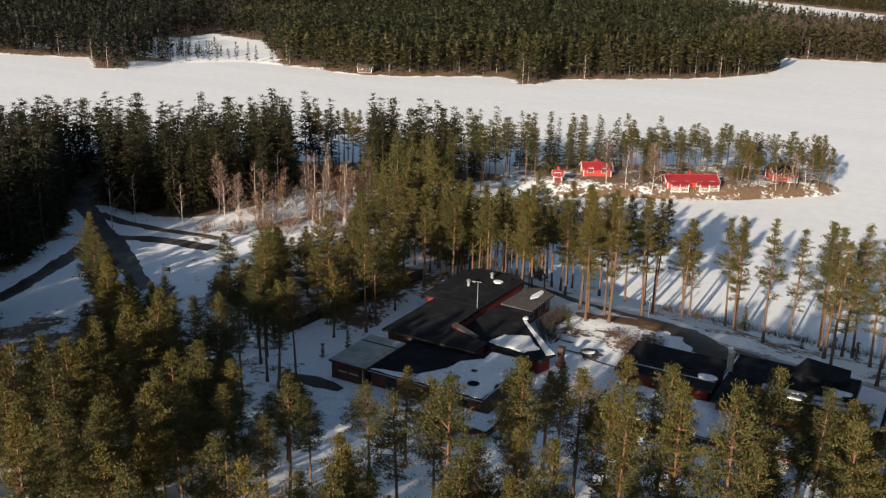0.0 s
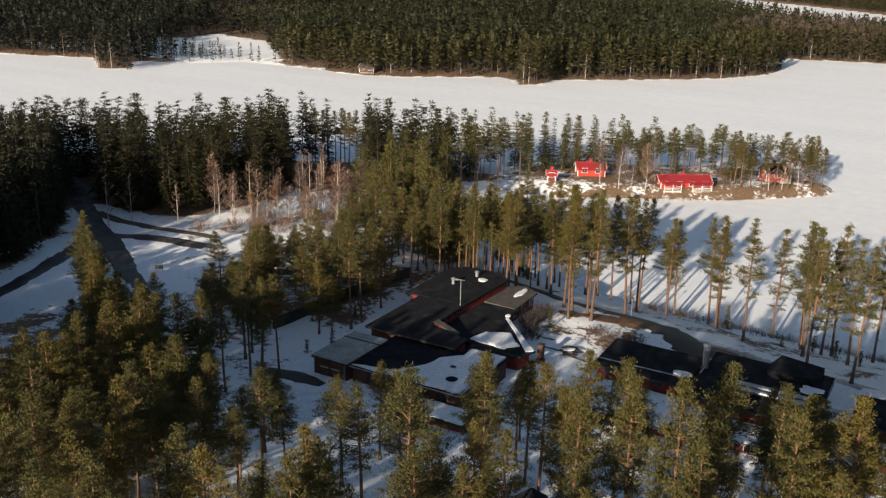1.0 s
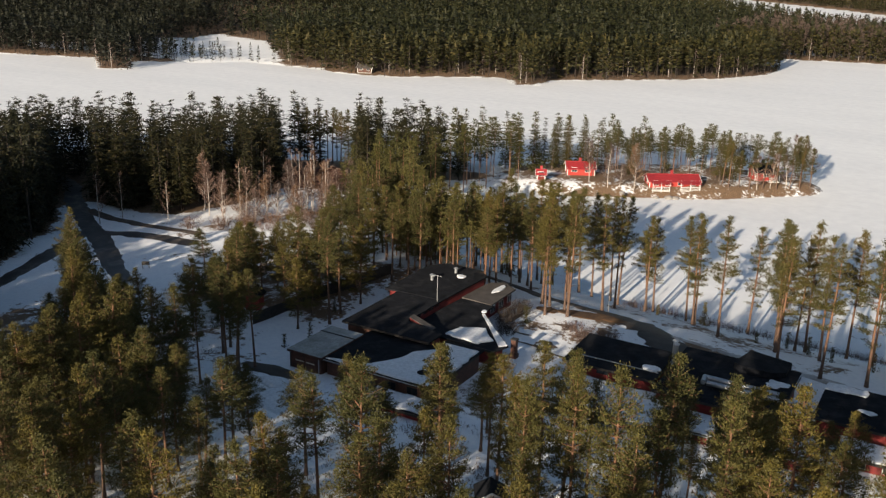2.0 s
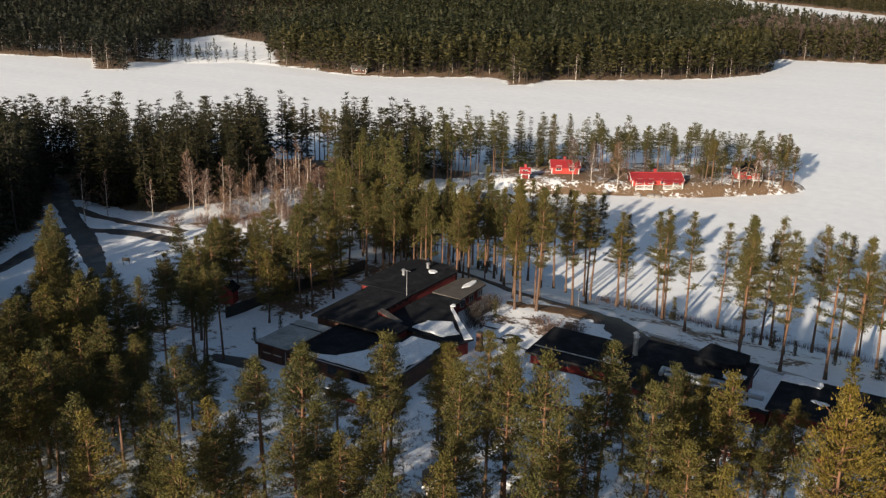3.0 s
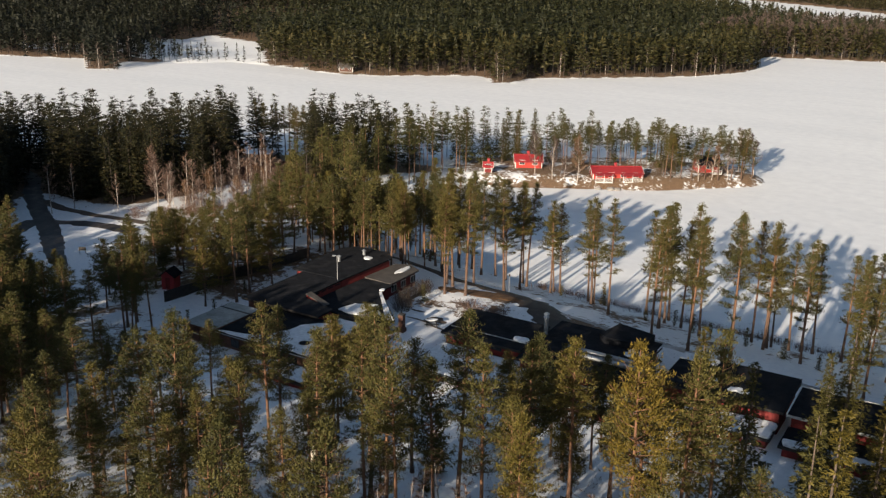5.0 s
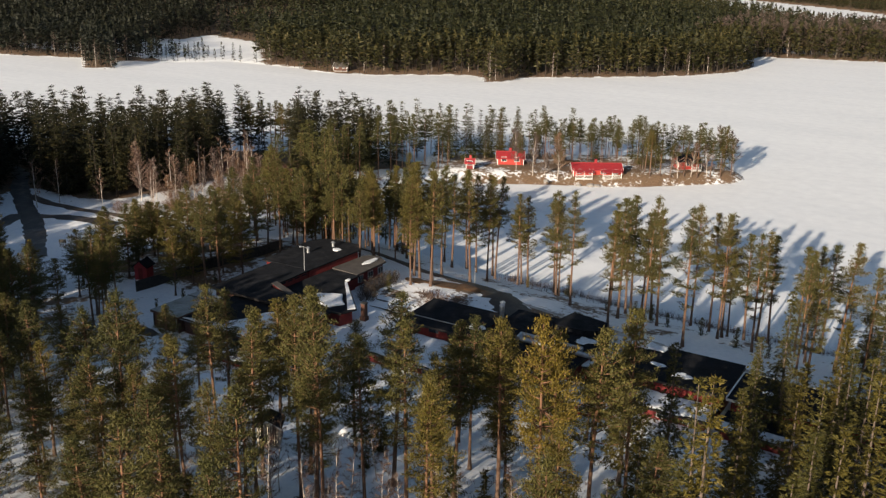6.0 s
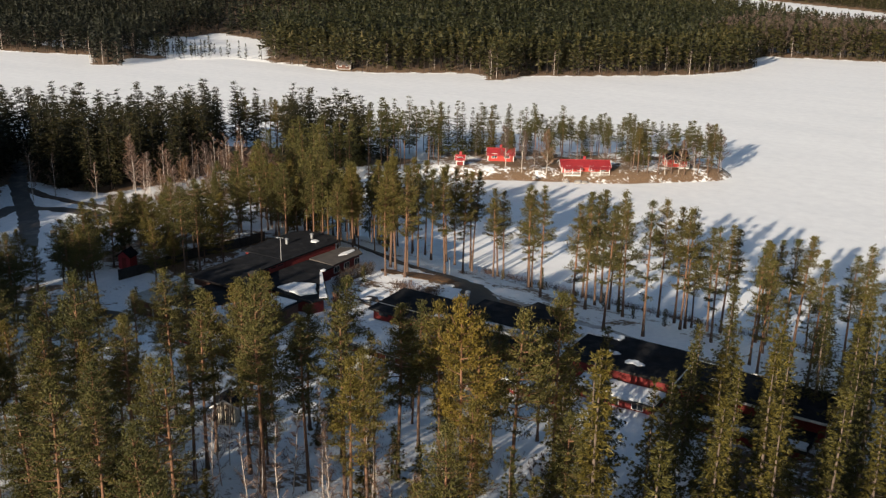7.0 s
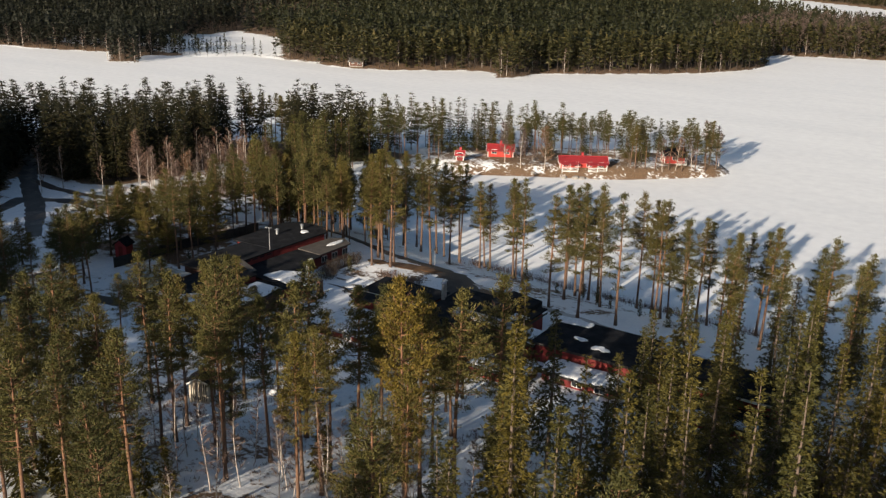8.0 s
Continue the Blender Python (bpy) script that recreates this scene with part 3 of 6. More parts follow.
def plant(kind, x, y, top=None, tall=None, sink=0.0):
    """One tree at a place: to a top's height over the ice, or of a height of its own."""
    z = float(height(x, y)) - 0.05 - sink
    if top is not None:
        tall = max(3.0, top - z)
    name, label, kit, base = {
        "pine": ("pine_tree", "tall Scots pine with olive-green crown and orange bark in snow", PINES, 17.0),
        "young": ("young_pine", "bushy young Scots pine with dense olive crown", YOUNG_PINES, 13.0),
        "tall": ("pine_tree", "tall Scots pine with high crown above a bare orange trunk", TALL_PINES, 17.0),
        "golden": ("pine_tree", "broad Scots pine with yellow-green crown above orange bark", GOLDEN_PINES, 17.0),
        "shore": ("pine_tree", "slender Scots pine on the snowy lake bank", SHORE_PINES, 17.0),
        "spruce": ("spruce_tree", "dark green Norway spruce with drooping boughs in snow", SPRUCES, 18.0),
        "birch": ("birch_tree", "leafless birch with pale stem and red-brown twigs", BIRCHES, 13.0),
        "slim": ("birch_tree", "thin straight young birch with pale stem", SLIM_BIRCHES, 13.0)}[kind]
    stem, crown = kit[int(tree_rng.integers(len(kit)))]
    size = tall / base
    wide = size ** 0.4 * float(tree_rng.uniform(0.9, 1.12))
    tree = new(name)
    tree.empty_display_size = 0.5
    tree.matrix_basis = pose(x, y, z, 0, 0, float(tree_rng.uniform(0, 360))) @ Matrix.Diagonal((wide, wide, size, 1))
    part("trunk", stem, None, tree)
    part("crown", crown, None, tree)
    STANDING.append((x, y))
    return tagged(tree, label, "tree", {"pine": "pines", "tall": "pines", "golden": "pines", "young": "young pines", "shore": "pines on the bank", "spruce": "spruces", "birch": "birches", "slim": "young birches"}[kind])


def clear_of(x, y, gap):
    return all((x - a) ** 2 + (y - b) ** 2 > gap * gap for a, b in STANDING)


def far_tree(rng, kind, tall):
    """A light tree for woods far off: (needle triangles, stem triangles), about the origin."""
    if kind == "spruce":
        n = 58
        u = np.sqrt(rng.uniform(0.01, 1.0, n)) if rng.random() < 0.5 else rng.uniform(0.05, 1.0, n)
        rad = (1.03 - u) ** 0.8 * tall * 0.10
    else:
        n, u = 54, rng.uniform(0.30, 0.97, 54)
        c = (u - 0.30) / 0.70
        rad = tall * 0.095 * np.sqrt(np.clip(1 - (c - 0.35) ** 2 / 0.48, 0.03, 1))
    a = rng.uniform(0, 6.28, n)
    out = np.stack([np.cos(a), np.sin(a), np.full(n, 0.40 if kind != "spruce" else -0.20)], -1) + rng.normal(size=(n, 3)) * 0.25
    at = np.stack([np.cos(a) * rad * 0.2, np.sin(a) * rad * 0.2, u * tall], -1)
    leaves = blades(at, out, rad * 0.85 + tall * 0.022, tall * 0.060 * (1.15 - 0.6 * u), rng)
    spire = blades(np.array([[0, 0, tall * 0.86]]), np.array([[0, 0, 1.0]]), tall * 0.16, tall * 0.06, rng)
    w = tall * 0.010
    h = tall * 0.8
    stem = np.array([[(-w, 0, 0), (w, 0, 0), (0, 0, h)], [(0, -w, 0), (0, w, 0), (0, 0, h)]])
    return np.concatenate([leaves, spire]), stem


def triangles_of(wood):
    """A tube's faces as loose triangles."""
    v = np.array(wood[0])
    f = np.array(wood[1])
    return np.concatenate([v[f[:, [0, 1, 2]]], v[f[:, [0, 2, 3]]]])


def light_kit():
    rng = np.random.default_rng(90)
    return [far_tree(rng, "spruce", 1.0) for k in range(8)], [far_tree(rng, "pine", 1.0) for k in range(8)]


def fuller_kit():
    """Trees for woods at a middle distance, one metre tall each."""
    spruces = [spruce_shape(s, 18.0, c, r, 20, 3, 0.72, 0.5) for s, c, r in ((41, 0.05, 2.6), (42, 0.10, 2.1), (43, 0.15, 2.4), (44, 0.04, 1.9))]
    pines = [pine_shape(s, 18.0, c, r, 14, 5, 0.42, 0.6, 0.25) for s, c, r in ((51, 0.46, 1.9), (52, 0.52, 1.7), (53, 0.40, 1.9), (54, 0.58, 1.6), (55, 0.44, 2.1))]
    stem = triangles_of(tube([(0, 0, 0), (0.06, 0, 6), (-0.04, 0.05, 11), (0.02, 0, 17)], [0.17, 0.14, 0.09, 0.03], 5))
    return [[(t / 18.0, stem / 18.0) for w, t in shapes] for shapes in (spruces, pines)]


def middle_kit():
    """Plainer pines and spruces for the unseen wood added under the flight, one metre tall each."""
    spruces = [spruce_shape(s, 18.0, c, r, 16, 4, 1.0, 0.75) for s, c, r in ((45, 0.08, 2.8), (46, 0.14, 2.4))]
    pines = [pine_shape(s, 18.0, c, r, 13, 5, 0.60, 0.8) for s, c, r in ((56, 0.44, 2.6), (57, 0.38, 2.5), (58, 0.48, 2.8))]
    stem = triangles_of(tube([(0, 0, 0), (0.06, 0, 6), (0.02, 0, 17)], [0.17, 0.13, 0.03], 4))
    return [[(t / 18.0, stem / 18.0) for w, t in shapes] for shapes in (spruces, pines)]


LIGHT, FULLER, MIDDLE = light_kit(), fuller_kit(), middle_kit()


def woods(name, label, spots, tall_lo, tall_hi, share_spruce, seed, needle_mat, bark_mat, kit, wide=1.0):
    """Woods that nobody could count: one mesh of needles, one of stems."""
    rng = np.random.default_rng(seed)
    leaves, stems = [], []
    z = height(spots[:, 0], spots[:, 1])
    for (x, y), zz in zip(spots, z):
        shapes = kit[0] if rng.random() < share_spruce else kit[1]
        leaf, stem = shapes[int(rng.integers(len(shapes)))]
        a, s = rng.uniform(0, 6.28), rng.uniform(tall_lo, tall_hi)
        R = np.array([[math.cos(a), -math.sin(a), 0], [math.sin(a), math.cos(a), 0], [0, 0, 1]]) * s
        base = np.array([x, y, zz - 0.1])
        spread_out = np.array([wide, wide, 1.0])
        leaves.append((leaf * spread_out) @ R.T + base)
        stems.append(stem @ R.T + base)
    thing = tagged(empty(name, 0, 0, 0), label, "forest", kind="stuff")
    tagged(part("crown", mesh_tris("woods_crown", np.concatenate(leaves), needle_mat), None, thing), kind="stuff")
    tagged(part("trunk", mesh_tris("woods_trunk", np.concatenate(stems), bark_mat), None, thing), kind="stuff")
    return thing


def scatter(x0, x1, y0, y1, gap, seed, keep):
    """Uneven spots on a jittered grid, where keep(x, y) holds."""
    rng = np.random.default_rng(seed)
    X, Y = np.meshgrid(np.arange(x0, x1, gap), np.arange(y0, y1, gap))
    X, Y = X.ravel() + rng.uniform(-0.48, 0.48, X.size) * gap, Y.ravel() + rng.uniform(-0.48, 0.48, X.size) * gap
    ok = keep(X, Y)
    return np.stack([X[ok], Y[ok]], -1)


# ---- far woods ----
CLEARING = [(-338, 312), (-386, 372), (-392, 418), (-345, 408), (-276, 338), (-284, 318)]


def far_clearing(X, Y):
    return (shore(CLEARING, X, Y) > 0) | (((X + 400) / 60) ** 2 + ((Y - 480) / 26) ** 2 < 1)


def in_view(X, Y):
    """The stretch of country that the flight overlooks."""
    az = np.degrees(np.arctan2(-(X - 20), Y + 30))
    return (az > -4) & (az < 64)


def front_strip(X, Y):
    return (shore(FARLAND, X, Y) > 1.5) & (shore(FARLAND, X, Y) < 26) & ~far_clearing(X, Y) & in_view(X, Y) & (Y < 580)


def shaded_west(X, Y):
    """The western country: more spruce, and shade put into the needle colour."""
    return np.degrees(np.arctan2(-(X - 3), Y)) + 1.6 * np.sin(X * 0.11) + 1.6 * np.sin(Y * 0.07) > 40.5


# The west takes darker needles in place of cloud shade, and more spruce.
for side, needles, share, mood in ((False, FAR_GREEN, 0.45, "mixed spruce and pine"), (True, FAR_SHADED, 0.85, "shade-darkened spruce")):
    woods("far_forest", "edge of the %s forest on the far shore" % mood, scatter(-560, 120, 262, 575, 3.7, 4, lambda X, Y: front_strip(X, Y) & (shaded_west(X, Y) == side)), 11, 18, share, 5, needles, DARK_BARK, LIGHT, 1.35)
    woods("far_forest", "dense %s forest on the far shore" % mood, scatter(-620, 120, 262, 660, 4.8, 5, lambda X, Y: (shore(FARLAND, X, Y) > 26) & ~far_clearing(X, Y) & in_view(X, Y) & (shaded_west(X, Y) == side)), 12, 19, share, 6, needles, DARK_BARK, LIGHT, 1.4)
    woods("far_forest", "distant %s forest behind the far shore" % mood, scatter(-1000, 220, 660, 1240, 7.4, 7, lambda X, Y: (shore(FARLAND, X, Y) > 2) & in_view(X, Y) & (shaded_west(X, Y) == side)), 12, 16, share, 8, needles, DARK_BARK, LIGHT, 1.6)
BEYOND = lambda X, Y: (np.degrees(np.arctan2(-(X - 20), Y + 30)) > 2) & (np.degrees(np.arctan2(-(X - 20), Y + 30)) < 22)
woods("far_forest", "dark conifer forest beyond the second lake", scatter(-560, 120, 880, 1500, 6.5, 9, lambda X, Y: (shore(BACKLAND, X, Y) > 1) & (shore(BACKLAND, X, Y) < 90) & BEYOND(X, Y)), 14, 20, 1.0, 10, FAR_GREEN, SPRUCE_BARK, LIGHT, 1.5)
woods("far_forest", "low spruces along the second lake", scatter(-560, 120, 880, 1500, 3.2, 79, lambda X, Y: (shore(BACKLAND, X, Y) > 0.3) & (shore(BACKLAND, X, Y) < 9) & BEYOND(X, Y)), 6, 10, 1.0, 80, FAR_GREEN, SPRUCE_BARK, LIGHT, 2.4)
woods("far_forest", "loose trees round a snowy clearing on the far shore", scatter(-372, -262, 302, 336, 3.9, 71, lambda X, Y: (shore(FARLAND, X, Y) > 2) & (shore(CLEARING, X, Y) > -3)), 4, 9, 0.75, 72, FAR_GREEN, SPRUCE_BARK, LIGHT, 1.7)

birch_kit = [[(t / 13.0, triangles_of(tube([(0, 0, 0), (0.1, 0, 6), (0, 0.1, 12)], [0.14, 0.10, 0.03], 4)) / 13.0) for w, t in [birch_shape(s, 13.0, 12) for s in (34, 35, 36)]]] * 2
woods("far_forest", "pale leafless birches along the far shore", scatter(-560, 120, 262, 575, 11.0, 73, lambda X, Y: front_strip(X, Y) & (shore(FARLAND, X, Y) < 11)), 8, 13, 0.5, 74, TWIG, BIRCH_BARK, birch_kit)
woods("far_forest", "reddish leafless birch wood beyond the inlet", scatter(-130, 60, 530, 660, 5.6, 81, lambda X, Y: (shore(FARLAND, X, Y) > 6) & in_view(X, Y)), 14, 19, 0.5, 82, TWIG, DARK_BARK, birch_kit, 1.5)
woods("forest", "leafless birches at the edge of the dark wood", scatter(-136, -92, 116, 160, 5.2, 75, lambda X, Y: (np.abs(X - np.interp(Y, [100, 118, 131, 154, 162, 185], [-137, -133, -121, -117, -104, -88]) - 2) < 4) | ((np.abs(X + 103) < 8) & (np.abs(Y - 141) < 7))), 7, 12, 0.5, 76, TWIG, BIRCH_BARK, birch_kit)

# ---- the wooded point and the dark wood ----
STAND = [(-134, 168), (-122, 180), (-104, 156), (-119, 150)]      # the benches in the wood


def dark_wood(X, Y):
    edge = np.interp(Y, [100, 118, 124, 126, 131, 154, 162, 185], [-148, -147, -145, -123, -120, -117, -104, -88])
    road = np.abs(Y - np.interp(X, [-240, -190, -162, -150, -137, -125], [150, 143, 132.7, 123.5, 115.5, 109])) < np.where(X < -166, 0.0, 3.6)
    top = np.interp(X, [-330, -189, -156, -144, -115, -104, -86], [72, 137, 157, 174, 182, 184, 187])
    return (shore(MAINLAND, X, Y) > 2) & (X < edge) & ~road & (Y < top) & (Y > 60) & (shore(STAND, X, Y) < 0)


# Shade over this wood is painted: its needles and stems are coloured darker.
woods("forest", "spruce and pine wood beside the road, coloured dark for shade", scatter(-260, -86, 60, 196, 3.8, 11, dark_wood), 13.5, 17.5, 0.70, 12, SHADED_GREEN, DARK_BARK, FULLER, 1.6)
# Unseen trees added behind the camera: tall ones block sun, low ones pass it.
BEHIND = scatter(-112, 64, -24, 23, 7.5, 21, lambda X, Y: (Y < 11) | (Y > 14) & (X < 40) & ~((X > 5) & (Y > 19)))
woods("forest", "unseen tall pines added behind the flight for shade", BEHIND[BEHIND[:, 0] <= -53], 11, 15, 0.25, 22, PINE, PINE_BARK, MIDDLE, 1.15)
woods("forest", "unseen low pines added behind the flight, letting sun past", BEHIND[BEHIND[:, 0] > -53], 6, 9, 0.25, 23, PINE, PINE_BARK, MIDDLE, 1.15)
woods("far_forest", "low spruces under the trees beyond the inlet", scatter(-95, 60, 536, 690, 4.2, 77, lambda X, Y: (shore(FARLAND, X, Y) > 2)), 4, 8, 1.0, 78, FAR_GREEN, SPRUCE_BARK, LIGHT)
woods("forest", "pine wood behind the red halls", scatter(-100, -46, 112, 150, 4.2, 19, lambda X, Y: (shore(MAINLAND, X, Y) > 2.5) & (X + 0.35 * Y < -6) & ~((X < -78) & (Y < 146)) & ~((X < -64) & (Y < 120))), 10, 14, 0.15, 20, PINE, PINE_BARK, FULLER, 1.35)
# Needles and stems again coloured darker to give this wood its shade.
woods("forest", "spruce wood west of the road, coloured dark for shade", scatter(-180, -108, 40, 122, 3.7, 13, lambda X, Y: (X < np.interp(Y, [40, 60, 85, 93, 104, 113, 123], [-110, -115, -124, -128, -134, -141, -154]))), 16.5, 21, 0.85, 14, SHADED_GREEN, DARK_BARK, FULLER, 1.2)
woods("forest", "pine wood on the point between bay and lake", scatter(-100, -62, 150, 216, 4.6, 15, lambda X, Y: (shore(MAINLAND, X, Y) > 2.5) & (((X + 72) / 9) ** 2 + ((Y - 200) / 8) ** 2 > 1) & ((X < -80) | (Y > 206))), 11, 15, 0.3, 16, PINE, PINE_BARK, FULLER, 1.4)

# ---- near trees: x, y and the height of the top over the ice ----
for x, y, top in [(-57.7, 48.1, 20.4), (-59.6, 53.8, 19.8), (-47.5, 45.4, 20.3), (-50.3, 55.6, 17.5), (-40.5, 49.5, 19.2), (-42.2, 37.0, 21.9), (-23.6, 58.4, 23.0), (-19.8, 60.6, 22.2), (-18.5, 47.4, 23.8), (-51.6, 57.5, 17.0), (-26.5, 36.3, 22.9), (-27.3, 42.0, 20.6), (-23.4, 65.8, 19.9), (-3.5, 67.0, 21.9), (10.0, 54.5, 28.0), (4.6, 63.9, 20.7), (-11.5, 47.4, 22.7), (-13.0, 62.8, 21.0), (2.6, 51.4, 24.7), (-11.0, 84.0, 13.7), (-26.8, 46.4, 24.3), (-22.7, 46.3, 26.6), (-12.8, 50.1, 26.0), (-26.6, 51.0, 23.7), (-15.3, 45.1, 25.0), (-15.0, 53.0, 24.6), (-16.8, 61.7, 23.6), (1.8, 62.0, 25.2), (-1.2, 36.9, 28.3), (-12.4, 56.0, 26.4)]:
    plant("tall", x, y, top)
for x, y, top in [(12.4, 55.6, 28.6), (6.0, 45.3, 27.0), (12.7, 61.5, 28.0), (-10.7, 38.6, 25.0), (-0.5, 52.3, 27.2), (-55.5, 61.0, 20.6), (-58.0, 63.0, 17.0), (-56.0, 69.8, 16.4), (-34.7, 54.8, 19.5), (-35.6, 62.0, 17.8), (-39.6, 34.0, 25.0), (-18.8, 40.6, 24.8), (-4.5, 47.8, 26.1), (-4.6, 52.9, 25.0), (0.4, 55.0, 24.2), (-58.4, 70.6, 18.2), (-57.1, 71.4, 18.5), (-56.4, 72.9, 18.8), (-63.6, 77.0, 19.4), (-9.9, 51.9, 27.0), (-6.7, 49.9, 28.7), (-6.3, 59.5, 26.0), (-1.2, 60.4, 24.4), (-21.8, 54.6, 25.2)]:
    plant("tall", x, y, top)
for x, y, top in [(-60.9, 107.0, 18.0), (-74.3, 111.3, 17.5), (-82.1, 129.2, 17.5), (-75.8, 123.6, 17.5), (-67.9, 115.8, 17.5), (-68.9, 128.5, 17.5), (-64.3, 125.7, 17.5), (-60.4, 123.9, 17.5), (-58.0, 125.6, 17.5), (-53.3, 120.7, 17.5), (-57.9, 137.7, 17.5), (-48.9, 123.8, 17.5), (-50.4, 133.6, 17.5), (-47.4, 133.1, 17.5), (-42.8, 128.0, 17.5), (-42.6, 132.2, 17.5), (-39.7, 130.2, 17.5), (-36.8, 130.5, 17.5), (-61.9, 99.8, 17.5), (-64.6, 94.8, 17.5), (-59.3, 92.6, 17.5), (-74.9, 43.4, 21.5), (-84.4, 46.6, 19.2), (-108.5, 62.0, 15.4), (-95.1, 47.3, 20.2), (-72.0, 43.1, 24.9), (-107.4, 53.7, 16.7), (-95.6, 59.3, 18.5), (-110.7, 54.4, 12.7), (-75.8, 47.4, 21.1)]:
    plant("pine", x, y, top)
for x, y, top in [(-88.6, 57.0, 17.7), (-101.3, 54.2, 16.4), (-54.4, 49.2, 22.8), (-95.0, 36.4, 21.1), (-105.8, 58.0, 14.9), (-65.9, 38.8, 25.1), (-98.0, 46.2, 19.0), (-84.6, 54.5, 20.0), (-51.0, 46.4, 20.1), (-83.0, 36.0, 22.3), (-76.6, 50.4, 20.1), (-49.8, 43.2, 20.9), (-107.9, 36.1, 15.0), (-64.0, 58.3, 20.5), (-111.6, 37.0, 13.8), (-96.6, 41.3, 16.7), (-96.4, 51.6, 19.4), (-89.2, 48.9, 17.9), (-108.9, 49.8, 15.1), (-52.0, 36.5, 22.8), (-63.6, 41.0, 25.8), (-58.3, 60.8, 19.8), (-80.1, 42.8, 20.7), (-110.8, 42.4, 16.8), (-88.7, 38.4, 22.6), (-85.7, 40.6, 19.5), (-107.6, 41.6, 15.8), (-45.6, 38.6, 22.2), (-88.8, 52.3, 19.2), (-81.4, 46.0, 22.6)]:
    plant("pine", x, y, top)
for x, y, top in [(-107.2, 45.5, 17.7), (-93.3, 44.2, 20.6), (-98.9, 57.8, 15.6), (-44.9, 41.9, 21.3), (-69.1, 38.2, 25.6), (-74.9, 37.8, 24.4), (-94.4, 54.2, 19.8), (-58.9, 38.0, 23.3), (-93.5, 40.0, 20.5), (-86.5, 44.5, 20.5), (-59.5, 57.8, 19.9), (-100.1, 49.5, 15.6), (-79.0, 38.8, 21.4), (-56.2, 51.6, 22.5), (-71.0, 61.7, 21.3), (-78.8, 47.7, 21.6), (-92.1, 57.2, 17.6), (-63.2, 36.4, 24.7), (-54.3, 53.9, 20.1), (-68.5, 42.7, 25.2), (-109.7, 39.4, 17.4), (-102.9, 36.3, 17.8), (-78.0, 69.7, 15.0), (-90.9, 76.8, 15.9), (-93.3, 79.6, 13.9), (-72.8, 65.9, 17.8), (-105.2, 63.3, 11.4), (-97.8, 63.4, 16.1), (-82.0, 70.5, 16.7), (-111.9, 64.0, 12.2)]:
    plant("pine", x, y, top)
for x, y, top in [(-67.3, 63.6, 17.2), (-64.1, 61.9, 17.8), (-102.5, 60.3, 15.8), (-97.0, 84.0, 12.0), (-92.5, 60.7, 14.3), (-102.5, 65.9, 14.8), (-85.2, 72.6, 16.6), (-69.7, 57.9, 17.7), (-111.6, 58.0, 15.2), (-87.5, 75.4, 13.4), (-69.4, 67.0, 16.2), (-62.6, 74.7, 18.3), (-74.5, 70.5, 15.2), (-71.2, 82.9, 14.4), (-76.6, 66.1, 18.1), (-108.0, 65.9, 13.7), (-26.5, 31.8, 26.8), (-54.5, 27.3, 26.8), (-95.7, 26.1, 21.5), (-88.7, 31.6, 23.5), (-83.0, 30.5, 22.6), (-13.9, 25.4, 25.9), (-35.3, 28.1, 25.1), (-46.1, 29.9, 24.6), (-98.8, 33.7, 17.9), (-14.0, 28.6, 27.2), (-91.8, 33.7, 22.2), (-65.0, 30.1, 25.5), (-10.1, 32.9, 24.5), (-73.2, 34.4, 25.8)]:
    plant("pine", x, y, top)
for x, y, top in [(-55.0, 31.4, 26.1), (-18.0, 30.8, 26.9), (-71.2, 31.4, 25.7), (-85.8, 33.1, 23.0), (-59.1, 33.4, 24.3), (-74.6, 25.6, 24.9), (-62.0, 32.6, 25.6), (-39.0, 25.0, 26.0), (-32.4, 29.7, 25.7), (-31.4, 35.1, 25.1), (-58.3, 26.1, 25.9), (-66.5, 34.7, 26.1), (-98.5, 30.1, 19.4), (-78.8, 27.0, 25.1), (-27.1, 26.5, 26.7), (-31.5, 25.4, 26.0), (-37.9, 35.2, 23.2), (-66.2, 25.1, 27.5), (-15.1, 38.4, 24.1), (-19.9, 43.7, 24.4), (-36.7, 45.3, 20.4), (-23.4, 35.2, 25.6), (-16.7, 42.4, 23.6), (-3.9, 30.9, 28.5), (1.0, 32.7, 26.5), (-9.1, 42.2, 24.4), (4.9, 30.3, 25.6), (-5.7, 35.0, 25.7), (25.9, 47.9, 23.3), (24.0, 21.7, 27.9)]:
    plant("pine", x, y, top)
for x, y, top in [(15.9, 23.0, 27.1), (31.0, 42.0, 26.9), (37.0, 22.4, 25.8), (16.4, 28.6, 26.2), (15.6, 41.4, 27.0), (45.1, 49.8, 24.6), (12.9, 48.7, 24.9), (44.5, 32.7, 26.4), (1.9, 80.0, 14.2), (-26.4, 70.1, 15.3), (-1.3, 74.7, 17.0), (0.5, 66.1, 15.7), (-7.3, 71.4, 13.5), (2.3, 70.0, 17.7), (-22.7, 72.9, 13.2), (-2.2, 79.0, 16.2), (-10.2, 79.6, 12.6), (-6.1, 78.8, 16.4), (-9.7, 74.9, 16.4), (-5.5, 75.0, 16.2), (-33.1, 63.6, 15.3), (-27.9, 74.4, 14.6), (4.1, 76.1, 17.4), (-47.8, 129.7, 13.1), (-57.7, 133.1, 15.4), (-50.2, 116.4, 19.2), (-70.9, 135.0, 14.4), (-46.6, 108.2, 19.0), (-47.0, 112.6, 19.8), (-60.2, 116.3, 17.8)]:
    plant("pine", x, y, top)
